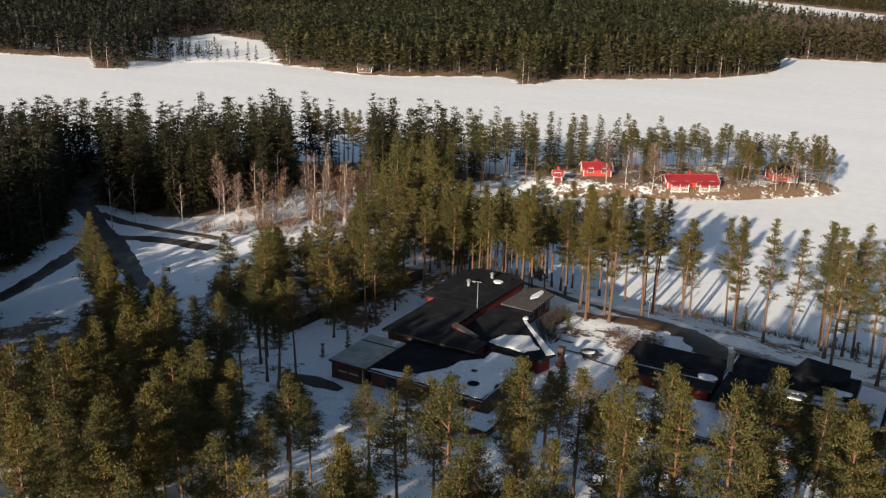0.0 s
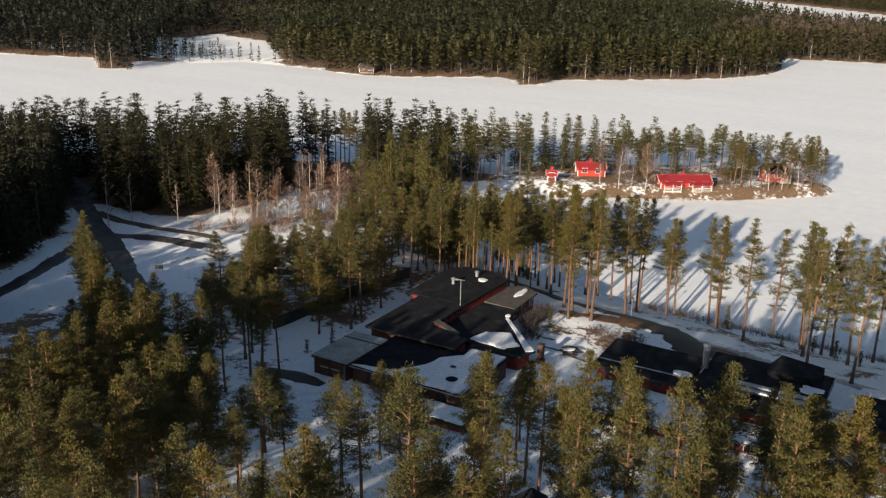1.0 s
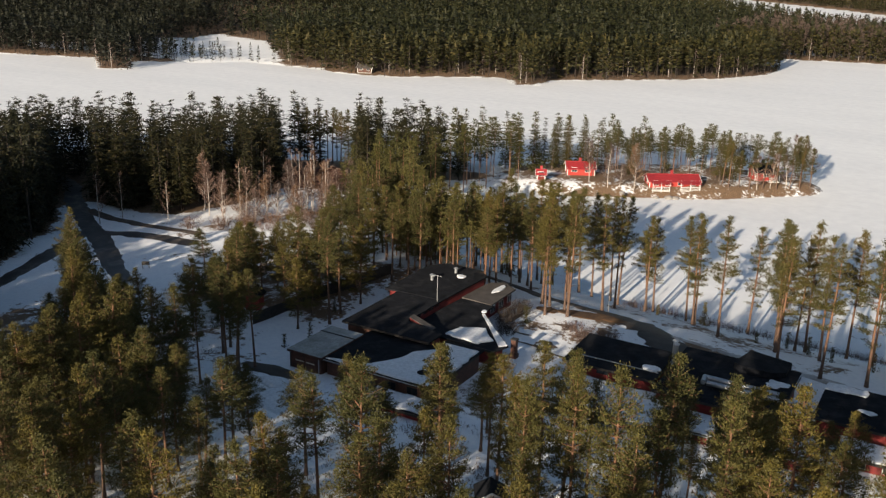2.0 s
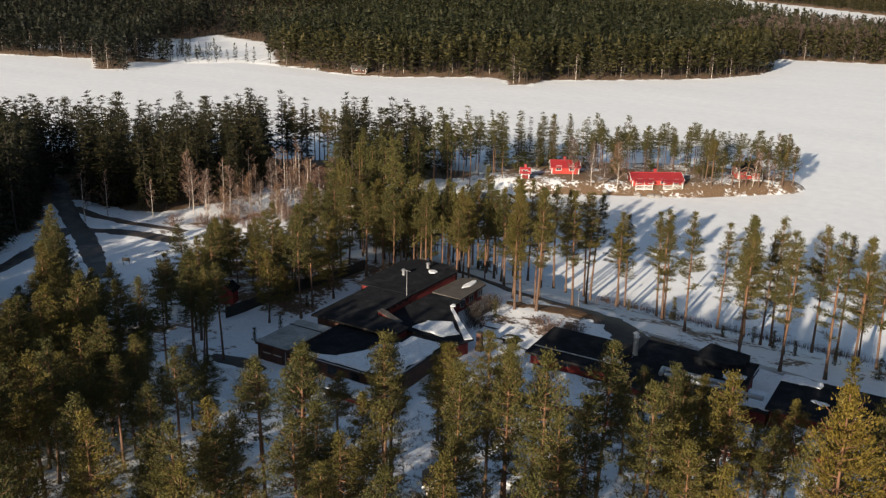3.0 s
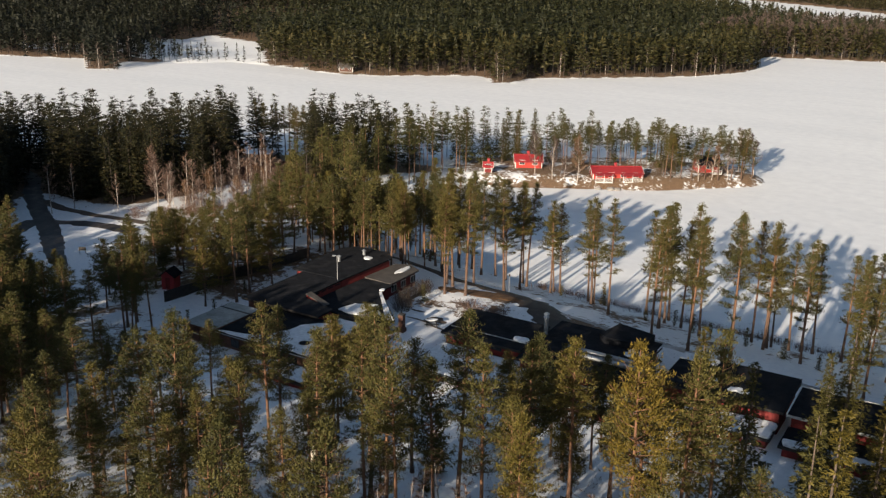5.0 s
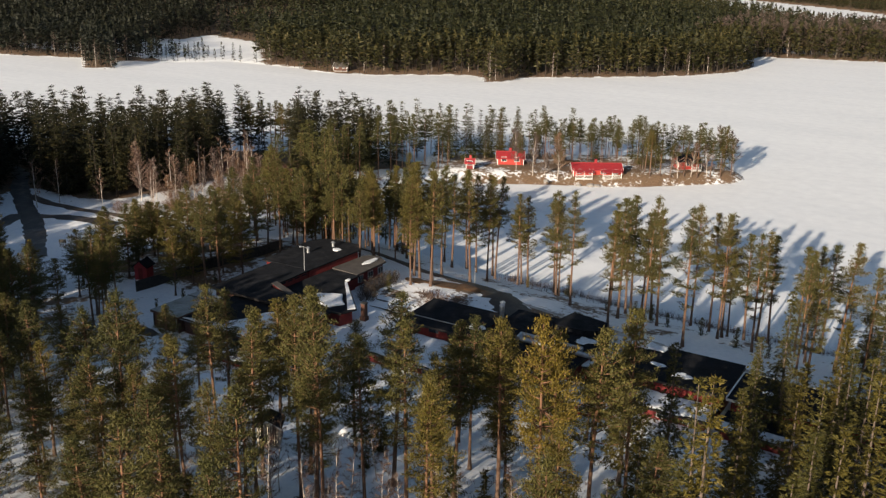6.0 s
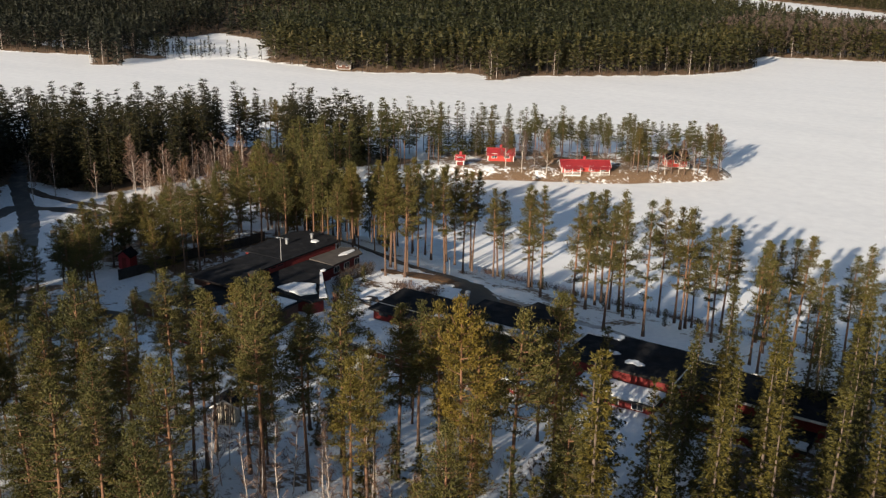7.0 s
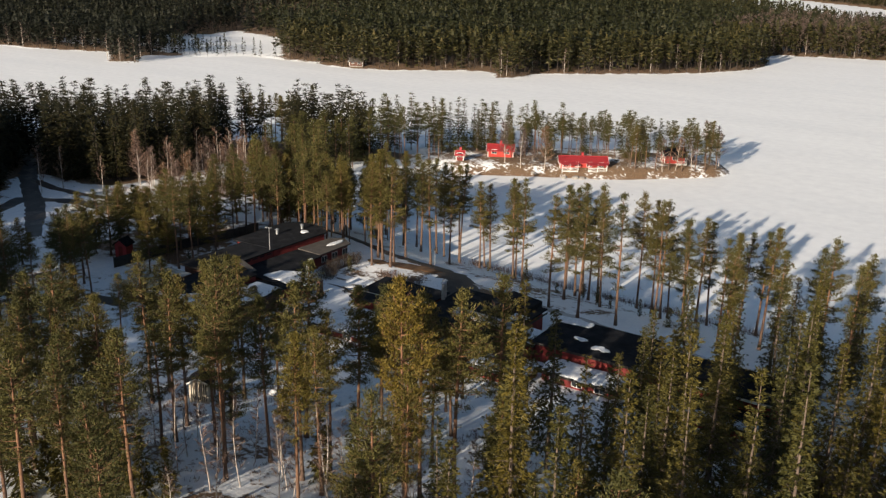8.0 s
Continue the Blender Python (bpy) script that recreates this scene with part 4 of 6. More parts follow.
for x, y, top in [(-60.4, 110.4, 17.7), (-69.6, 111.5, 19.8), (-76.7, 132.5, 14.9), (-63.8, 121.2, 16.0), (-63.7, 129.2, 14.0), (-79.9, 125.7, 17.0), (-72.6, 126.2, 15.3), (-79.4, 135.7, 16.0), (-52.4, 109.8, 19.4), (-55.5, 113.3, 17.4), (-62.0, 132.2, 15.0), (-54.0, 134.0, 13.1), (-57.0, 121.7, 16.2), (-57.2, 108.6, 20.0), (-44.7, 119.3, 18.5), (-73.2, 114.7, 17.2), (-59.2, 129.0, 14.1), (-2.5, 71.0, 20.0), (17.2, 53.9, 23.0), (-37.2, 107.5, 23.0), (-36.0, 111.5, 21.3), (-58.4, 89.0, 20.0), (-57.3, 65.6, 17.6), (-45.3, 51.5, 20.2), (-37.1, 48.1, 22.2), (-47.4, 50.3, 22.0), (-55.7, 55.3, 20.4), (-43.4, 55.8, 18.2), (-39.2, 53.2, 17.6), (-41.0, 45.9, 21.4)]:
    plant("pine", x, y, top)
for x, y, top in [(-24.0, 39.3, 23.0), (-28.0, 38.0, 22.6), (-33.7, 37.0, 21.0), (-54.0, 43.0, 23.0), (-17.4, 34.9, 21.5)]:
    plant("pine", x, y, top)
for x, y, top in [(-50.0, 53.0, 17.0), (-54.0, 59.0, 16.0), (-34.0, 51.0, 16.0), (-47.0, 61.0, 14.5), (-64.5, 105.8, 17.1), (-65.5, 133.8, 11.4), (-72.2, 121.1, 15.6), (-77.4, 119.4, 13.8), (-81.0, 121.7, 13.6), (-63.5, 113.1, 17.3), (-73.0, 132.2, 12.2), (-86.4, 132.6, 15.0), (-59.4, 97.4, 17.1), (-77.6, 128.9, 16.2), (-68.3, 122.3, 12.9), (-64.3, 116.5, 15.1), (-66.4, 110.4, 17.7), (-106.8, 50.6, 12.5), (-103.2, 42.3, 15.5), (-52.3, 51.0, 18.8), (-89.5, 44.1, 16.5), (-104.5, 40.3, 15.1), (-110.3, 66.1, 10.6), (-81.9, 54.0, 18.6), (-88.6, 54.6, 15.0), (-80.2, 50.5, 17.7), (-75.6, 41.2, 22.9), (-111.6, 48.9, 11.9), (-86.3, 56.5, 19.8), (-109.7, 47.6, 16.1)]:
    plant("young", x, y, top)
for x, y, top in [(-98.2, 54.5, 14.2), (-78.4, 45.2, 20.7), (-84.1, 51.3, 20.4), (-62.6, 55.5, 18.1), (-48.1, 54.0, 17.9), (-91.3, 50.9, 17.6), (-100.6, 43.5, 16.1), (-59.3, 41.9, 21.1), (-64.4, 43.3, 19.8), (-57.9, 55.6, 22.1), (-104.7, 67.2, 13.1), (-112.0, 61.0, 13.0), (-99.4, 52.2, 17.5), (-107.2, 68.2, 10.6), (-61.4, 51.5, 20.1), (-104.6, 52.1, 13.0), (-104.4, 49.0, 12.3), (-71.0, 40.5, 23.7), (-110.7, 45.0, 13.5), (-72.4, 68.5, 15.6), (-110.7, 68.6, 14.9), (-69.3, 45.6, 24.0), (-83.1, 42.8, 18.6), (-55.3, 58.0, 17.6), (-63.6, 52.9, 19.1), (-47.8, 40.8, 20.8), (-104.6, 55.0, 12.1), (-45.0, 46.2, 19.7), (-60.7, 45.8, 20.8), (-67.0, 61.0, 17.8)]:
    plant("young", x, y, top)
for x, y, top in [(-109.9, 60.1, 15.2), (-106.1, 60.3, 16.1), (-97.3, 48.4, 14.2), (-99.0, 40.4, 14.5), (-92.0, 42.2, 17.0), (-56.4, 40.1, 23.0), (-80.3, 68.7, 15.0), (-91.2, 45.8, 16.9), (-111.8, 51.7, 11.9), (-108.6, 58.1, 14.4), (-86.3, 49.7, 19.9), (-99.1, 60.6, 13.5), (-60.6, 60.0, 19.5), (-89.6, 59.4, 18.4), (-89.6, 41.8, 19.3), (-93.1, 49.0, 18.0), (-57.0, 45.8, 19.7), (-104.2, 45.2, 14.2), (-50.6, 52.7, 18.3), (-91.4, 53.4, 17.2), (-67.3, 57.7, 19.2), (-78.0, 41.6, 19.9), (-75.9, 96.4, 13.5), (-112.0, 73.6, 13.0), (-77.0, 84.7, 11.9), (-62.0, 90.3, 12.6), (-107.2, 89.7, 13.5), (-80.5, 72.8, 12.6), (-62.3, 96.2, 13.5), (-75.9, 87.9, 12.2)]:
    plant("young", x, y, top)
for x, y, top in [(-72.5, 95.7, 14.8), (-99.9, 84.9, 9.0), (-104.1, 87.4, 12.9), (-64.6, 97.9, 17.7), (-109.7, 71.9, 9.1), (-73.9, 85.0, 13.1), (-95.5, 81.6, 14.2), (-107.1, 70.9, 12.6), (-79.1, 90.8, 11.4), (-82.7, 74.8, 13.1), (-75.6, 82.4, 12.3), (-81.7, 98.2, 11.7), (-64.4, 91.9, 13.2), (10.3, 34.9, 18.7), (8.5, 30.1, 22.0), (-6.0, 38.4, 20.2), (-34.4, 32.8, 21.0), (9.6, 38.3, 19.0), (-29.6, 39.3, 19.8), (11.5, 44.9, 20.4), (-22.9, 30.1, 21.0), (-54.9, 35.3, 18.8), (-12.1, 41.5, 17.7), (-57.1, 116.8, 13.7), (-68.1, 131.9, 9.4), (-69.6, 118.6, 13.5), (-59.2, 113.4, 16.5), (-60.5, 119.9, 15.4), (-69.2, 125.4, 14.9), (-66.1, 118.9, 13.6)]:
    plant("young", x, y, top)
for x, y, top in [(-74.0, 91.1, 15.5), (-66.1, 94.4, 15.5), (-60.7, 85.8, 15.5), (-67.0, 79.2, 15.5), (-71.3, 78.7, 15.5), (-66.3, 89.9, 15.5), (-87.0, 96.5, 12.3), (-72.7, 88.0, 16.6), (-80.0, 78.0, 12.6), (-10.1, 54.2, 16.4), (-22.9, 49.9, 18.2), (-25.8, 43.5, 17.6), (-29.5, 44.3, 21.5), (-68.0, 99.6, 17.6), (-71.5, 104.8, 15.9), (-82.2, 101.0, 12.8), (-79.0, 98.5, 13.9), (-85.2, 105.2, 11.4), (-77.3, 101.6, 13.5), (-69.5, 96.6, 18.3), (-76.5, 105.5, 12.6), (-76.5, 92.8, 15.7), (-79.1, 95.4, 14.7), (-74.0, 100.0, 15.5), (-88.8, 105.8, 10.5), (-72.5, 108.1, 15.2)]:
    plant("young", x, y, top)
for x, y, top in [(20.5, 49.7, 29.6), (28.0, 49.9, 28.6), (28.6, 58.3, 28.7), (32.3, 61.7, 25.8), (22.0, 47.1, 31.2), (12.9, 69.8, 22.8), (32.1, 76.5, 26.0), (37.5, 51.0, 31.3), (27.0, 43.2, 29.0), (8.2, 72.7, 23.6), (26.6, 71.8, 24.0), (29.5, 84.0, 22.2), (30.2, 54.4, 26.9), (20.7, 64.2, 21.6), (39.6, 37.6, 24.7), (43.0, 91.0, 21.6), (41.8, 27.2, 28.4), (31.6, 30.7, 28.9), (22.4, 90.3, 20.0), (29.0, 33.7, 26.2), (39.4, 61.4, 21.1), (24.5, 79.1, 21.8), (37.8, 77.9, 19.6), (39.8, 41.5, 26.6), (33.6, 38.8, 27.4), (34.1, 79.6, 21.6), (16.9, 80.1, 18.8), (20.6, 42.3, 25.2), (16.2, 83.8, 19.2), (44.0, 63.0, 21.8)]:
    plant("spruce", x, y, top)
for x, y, top in [(40.6, 71.1, 18.4), (36.1, 42.6, 23.8), (27.8, 39.1, 27.0), (42.0, 54.1, 25.7), (17.6, 72.9, 18.9), (37.3, 69.4, 19.9), (42.7, 73.9, 20.1), (30.9, 66.0, 20.0), (22.9, 31.7, 25.1), (44.6, 37.3, 24.1), (21.2, 25.6, 26.3), (44.7, 83.4, 17.5), (22.2, 70.6, 22.3), (39.4, 91.5, 20.9), (45.4, 45.8, 24.9), (20.8, 59.4, 24.3), (19.6, 37.3, 25.7), (17.3, 90.2, 21.8), (39.5, 48.1, 23.0), (34.2, 67.2, 22.0), (36.3, 57.0, 21.6), (25.2, 60.6, 22.9), (35.4, 87.5, 21.0), (41.8, 79.7, 19.0), (14.7, 58.2, 22.6), (34.0, 28.0, 29.6), (12.6, 27.5, 26.2), (17.1, 46.3, 23.9), (29.9, 87.8, 21.8), (43.7, 57.4, 21.5)]:
    plant("spruce", x, y, top)
for x, y, top in [(28.2, 97.4, 22.5), (43.5, 96.3, 20.4), (29.1, 93.0, 21.7), (24.2, 67.4, 23.6), (36.1, 97.8, 21.3), (23.0, 84.8, 21.7), (39.8, 83.9, 23.3), (31.3, 73.0, 23.3), (22.0, 74.1, 21.6), (24.8, 96.5, 20.2), (35.2, 93.5, 21.7), (21.6, 116.8, 14.2), (41.5, 119.1, 11.7), (30.6, 107.0, 18.6), (38.1, 116.3, 13.7), (31.8, 119.5, 11.7), (42.4, 99.7, 16.7), (46.3, 112.8, 14.9), (30.7, 103.2, 18.0), (26.4, 107.0, 14.4)]:
    plant("spruce", x, y, top)
for x, y, top in [(-32.7, 121.8, 19.7), (-29.7, 125.7, 16.9), (-29.4, 128.5, 15.8), (-30.4, 128.5, 13.6), (-23.8, 126.6, 17.2), (-22.1, 123.3, 18.7), (-21.8, 124.0, 17.8), (-16.9, 117.3, 20.4), (-15.4, 128.5, 16.7), (-9.5, 115.9, 21.2), (-7.7, 108.4, 21.5), (-4.4, 117.1, 20.2), (-2.6, 106.6, 22.2), (-39.7, 112.3, 22.6), (-38.5, 111.8, 22.1), (-38.0, 117.2, 20.7), (-34.3, 108.2, 22.8), (-32.7, 116.3, 21.3), (-34.0, 126.6, 18.7), (-55.1, 130.2, 16.8), (-52.2, 127.5, 17.3), (-46.7, 122.2, 18.4), (-7.8, 120.7, 18.3), (-10.6, 121.9, 19.5), (-11.2, 125.9, 19.0), (-6.8, 121.6, 20.5), (2.1, 108.1, 23.2), (1.1, 122.2, 19.6), (3.9, 116.4, 21.0), (9.0, 113.4, 20.0)]:
    plant("shore", x, y, top)
for x, y, top in [(3.8, 118.9, 20.4), (-2.0, 124.9, 19.3), (6.0, 121.5, 17.5), (7.2, 123.6, 17.5), (8.5, 124.4, 17.0), (12.3, 121.9, 17.0), (13.7, 121.5, 17.5), (23.4, 120.1, 17.5), (3.8, 121.3, 15.0), (18.4, 123.3, 12.0), (17.4, 103.3, 20.4), (25.3, 116.6, 19.9), (41.6, 114.6, 18.0), (14.9, 115.1, 18.6), (18.4, 114.9, 20.5), (37.3, 122.9, 17.5), (14.8, 126.6, 16.3), (29.1, 117.9, 17.2), (44.8, 101.9, 19.6), (39.1, 101.3, 21.0), (46.4, 105.7, 21.4), (28.5, 122.7, 16.9), (30.9, 99.8, 22.2), (22.5, 104.1, 21.1), (36.8, 112.3, 18.7), (15.5, 106.8, 20.4)]:
    plant("shore", x, y, top)
for x, y, top in [(-43.4, 34.1, 24.3), (-39.2, 29.6, 26.0), (-42.1, 30.2, 25.9), (-37.4, 32.3, 24.4), (-42.3, 40.9, 24.1), (-39.5, 37.6, 25.2), (-50.5, 39.3, 23.9), (-53.7, 46.0, 23.3)]:
    plant("pine", x, y, top)
for x, y, top in [(-56.2, 42.5, 21.8), (-52.9, 38.8, 20.8), (-43.2, 43.4, 21.7), (-42.6, 48.4, 18.8), (-49.7, 49.4, 20.7), (-60.1, 48.7, 18.6), (-45.4, 36.2, 20.7), (-66.2, 55.2, 17.0), (-48.6, 37.8, 21.3), (-47.0, 48.1, 19.3), (-62.7, 46.8, 19.2), (-58.6, 51.8, 17.9), (-51.5, 41.7, 19.6), (-63.5, 50.3, 17.7), (-46.6, 43.3, 20.5), (-52.6, 48.0, 18.2)]:
    plant("young", x, y, top)
# pines on the bank behind the benches
for x, y, top in [(-133.0, 175.4, 16.2), (-130.3, 174.8, 15.4), (-131.0, 178.3, 14.4), (-129.1, 178.4, 14.8), (-128.2, 179.7, 14.5), (-126.1, 179.2, 15.1), (-127.6, 182.9, 14.0), (-123.0, 181.0, 14.9), (-123.3, 178.5, 14.6)]:
    plant("shore", x, y, top)
plant("golden", 10.6, 51.5, 30.1)

# trees of the cottage point
woods("forest", "row of pines along the far side of the cottage point", scatter(-70, -29, 203, 240, 3.1, 27, lambda X, Y: (shore(MAINLAND, X, Y) > 1.5) & (Y > 217.5 + 0.62 * (X + 45)) & (((X + 36) / 4.5) ** 2 + ((Y - 225) / 4.5) ** 2 > 1)), 7.5, 10.5, 0.1, 28, PINE, PINE_BARK, FULLER, 1.6)
for x, y, tall in [(-36.5, 215, 11), (-34, 217.5, 12), (-31.5, 219.5, 12.5), (-29, 221.5, 11.5), (-25.5, 226, 10.5), (-28, 229, 12.5), (-38.5, 214, 10), (-42, 213, 13), (-40.5, 212, 12.5), (-27.2, 223.5, 9)]:
    plant("shore", x, y, tall=0.84 * tall)
for x, y, tall in [(-43.5, 215.5, 14), (-41, 217, 13.5), (-77, 206, 15), (-74, 209, 14), (-80, 204, 13)]:
    plant("spruce", x, y, tall=0.84 * tall)
for x, y, tall in [(-58.1, 199, 13.5), (-63.2, 197.5, 12), (-61, 198.5, 7), (-35.2, 216, 9.5), (-32.5, 218.5, 10), (-30, 221, 9.5), (-30.5, 232, 12), (-28, 234, 11), (-26, 230, 10), (-68.5, 198, 12)]:
    plant("birch", x, y, tall=0.84 * tall)
# birches about the clearing, and thin ones on the near slope
for x, y, tall in [(-118.5, 129.5, 11), (-116, 131, 9), (-111, 132, 10), (-108, 134, 8), (-105, 137, 11), (-102, 139, 9), (-100, 141, 10), (-97, 139, 8.5), (-96, 145, 11), (-104, 133, 7), (-95, 135, 7.5), (-92, 132, 8), (-113, 128, 8), (-122, 132, 12), (-107, 130, 7), (-109, 136, 8), (-101, 135, 6.5), (-99, 132, 7), (-103, 142, 8), (-98, 143, 9), (-94, 141, 7), (-106, 140, 7.5), (-110, 129, 6.5), (-96, 130, 6)]:
    plant("birch", x, y, tall=tall)
for x, y, tall in [(-10, 49, 8), (-7.5, 46, 8.5), (-5, 52, 7), (-3, 48, 8), (1.5, 53, 8.5), (4, 50, 9), (6.5, 55, 8), (9, 49, 7.5), (-12, 52, 7), (13, 57, 8), (14.5, 52, 9), (-1, 44, 8), (17, 47, 9), (-15, 45, 7.5), (-9, 43, 9), (-6.5, 49.5, 7.5), (-4, 45.5, 8), (0, 50, 8.5), (3, 46, 9), (7, 47, 8), (-13.5, 48, 8), (-2, 52, 7), (11, 52.5, 8)]:
    plant("slim", x, y, tall=tall)

# ---- buildings ----
ROOF_BROWN = surface("weathered_brown_felt", (0.05, 0.043, 0.038), (0.10, 0.085, 0.075), 0.8, 0.85)
G0 = 6.35                                   # level of the yard


def thing(name, label, category, x=0.0, y=0.0, z=0.0, turn=0.0, group=""):
    return tagged(empty(name, x, y, z, turn), label, category, group)


def window(parent, x, y, z, w, h, face, frame_mat=WHITE):
    """A window with frame and glass set into the wall whose outward way is face ('-y', '+x', '-x')."""
    t = 0.07
    if face == "-y":
        f = boxed(x - w / 2, x + w / 2, y - 0.05, y + 0.03, z, z + h)
        g = boxed(x - w / 2 + t, x + w / 2 - t, y - 0.062, y, z + t, z + h - t)
        bar = boxed(x - 0.025, x + 0.025, y - 0.085, y - 0.04, z + t, z + h - t)
    else:
        s = 1 if face == "+x" else -1
        lo, hi = sorted((x - 0.03 * s, x + 0.05 * s))
        f = boxed(lo, hi, y - w / 2, y + w / 2, z, z + h)
        lo, hi = sorted((x, x + 0.062 * s))
        g = boxed(lo, hi, y - w / 2 + t, y + w / 2 - t, z + t, z + h - t)
        lo, hi = sorted((x + 0.04 * s, x + 0.085 * s))
        bar = boxed(lo, hi, y - 0.025, y + 0.025, z + t, z + h - t)
    win = part("window", f, frame_mat, parent)
    part("pane", g, GLASS, win)
    part("glazing_bar", bar, frame_mat, win)
    return win


def snow_sheet(parent, outline, z, thick=0.16, seed=0, name="snow_cover", slope=0.0):
    """A sheet of snow with a wavering, rounded rim on a roof."""
    rng = np.random.default_rng(seed)
    P = np.array(outline, float)
    pts = []
    for a, b in zip(P, np.roll(P, -1, 0)):
        n = max(2, int(np.hypot(*(b - a)) / 0.45))
        for k in range(n):
            pts.append(a + (b - a) * k / n)
    pts = np.array(pts)
    mid = pts.mean(0)
    wob = np.convolve(np.tile(rng.normal(size=len(pts)), 3), np.ones(3) / 3, "same")[len(pts):2 * len(pts)]
    away = pts - mid
    away /= np.linalg.norm(away, axis=1, keepdims=True)
    bm, rings = bmesh.new(), []
    for inset, h in ((0.0, 0.0), (0.05, 0.7), (0.30, 1.0)):
        q = pts + away * (wob[:, None] * 0.22 - inset)
        rings.append([bm.verts.new((x, y, z + h * thick + slope * (x - mid[0]))) for x, y in q])
    for lo, hi in zip(rings, rings[1:]):
        for i in range(len(pts)):
            j = (i + 1) % len(pts)
            bm.faces.new((lo[i], lo[j], hi[j], hi[i]))
    bm.faces.new(rings[-1])
    return part(name, bm, SNOW, parent, "white snow left on the roof")


def flat_block(name, label, x0, x1, y0, y1, top, wall, roof, over=0.45, rise=0.0, fascia=DARK, floor=None):
    """A low building: walls, a felted roof plate with eaves, a fascia board along each edge."""
    b = thing(name, label, "building")
    floor = G0 - 0.9 if floor is None else floor
    part("wall", boxed(x0, x1, y0, y1, floor, top - 0.24), wall, b)
    bm = bmesh.new()
    slab(bm, [(x0 - over, y0 - over, top), (x1 + over, y0 - over, top), (x1 + over, y1 + over, top + rise), (x0 - over, y1 + over, top + rise)], 0.16)
    part("roof", bm, roof, b)
    part("fascia", boxed(x0 - over - 0.03, x1 + over + 0.03, y0 - over - 0.03, y0 - over + 0.02, top - 0.30, top - 0.03), fascia, b)
    for x in (x0 - over - 0.03, x1 + over - 0.02):
        part("fascia", boxed(x, x + 0.05, y0 - over, y1 + over, top - 0.30, top - 0.05), fascia, b)
    return b


def gutter(parent, x0, x1, y, z):
    part("gutter", rod(bmesh.new(), (x0, y, z), (x1, y, z), 0.06, sides=6), METAL, parent)


# storage shed with a pale sheet roof
shed = flat_block("storage_shed", "brown board storage shed with pale grey sheet roof", -53.6, -49.4, 75.8, 83.3, 9.12, BROWN, ROOF_GREY, over=0.25, fascia=BROWN)
part("roof_seam", boxed(-53.9, -49.1, 81.6, 81.78, 9.10, 9.17), DARK, shed)
for k in range(9):
    part("roof_rib", boxed(-53.8 + k * 0.58, -53.76 + k * 0.58, 75.6, 81.5, 9.11, 9.145), ROOF_GREY, shed)
for x in (-52.9, -51.4):
    d = part("door", boxed(x, x + 1.25, 75.72, 75.80, G0 + 0.05, 8.45), BROWN, shed, "worn brown plank door")
    part("cross_board", boxed(x + 0.05, x + 1.2, 75.69, 75.72, G0 + 1.55, G0 + 1.7), PALE, d)
part("corner_board", boxed(-53.66, -53.5, 75.74, 75.8, G0 - 0.3, 8.88), DARK, shed)
part("drain_pipe", rod(bmesh.new(), (-49.6, 75.7, G0), (-49.6, 75.7, 8.7), 0.05), METAL, shed)

# low wing with a felt roof half under snow
wing = flat_block("low_wing", "low brown wing with black felt roof half under snow", -49.0, -35.9, 76.4, 85.2, 8.92, BROWN, ROOF, over=0.4)
part("wall", boxed(-40.2, -35.9, 85.2, 87.2, G0 - 0.9, 8.68), BROWN, wing)
part("roof", boxed(-40.6, -35.5, 85.6, 87.6, 8.76, 8.92), ROOF, wing)
snow_sheet(wing, [(-43.6, 76.15), (-35.7, 76.15), (-35.7, 87.0), (-40.0, 86.7), (-39.9, 84.7), (-41.8, 83.0), (-42.3, 80.2), (-43.9, 77.7)], 8.925, 0.18, 1)
snow_sheet(wing, [(-49.1, 76.1), (-43.2, 76.1), (-43.5, 77.7), (-45.8, 76.9), (-47.6, 76.6)], 8.925, 0.14, 2)
vent = part("roof_vent", rod(bmesh.new(), (-37.9, 78.5, 8.9), (-37.9, 78.5, 9.14), 0.62, 0.55, 14), DARK, wing, "dark round roof vent")
part("cap", rod(bmesh.new(), (-37.9, 78.5, 9.14), (-37.9, 78.5, 9.19), 0.66, 0.5, 14), ROOF, vent)
part("roof_hatch", boxed(-39.6, -39.0, 81.0, 81.5, 8.9, 9.18, 0.02), DARK, wing)
part("metal_edge", boxed(-35.56, -35.48, 76.1, 82.6, 8.86, 9.02), METAL, wing)
for x in (-46.5, -43.6, -40.6, -37.9):
    window(wing, x, 76.4, G0 + 0.9, 1.3, 1.0, "-y", DARK)
gutter(wing, -49.4, -35.5, 75.94, 8.78)

# canopy before the low wing
canopy = flat_block("entrance_canopy", "low red entrance canopy with snow on its roof", -41.6, -33.4, 72.6, 75.4, 7.75, RED, ROOF, over=0.3)
snow_sheet(canopy, [(-41.7, 72.5), (-33.3, 72.5), (-33.3, 75.5), (-41.7, 75.5)], 7.755, 0.16, 3)

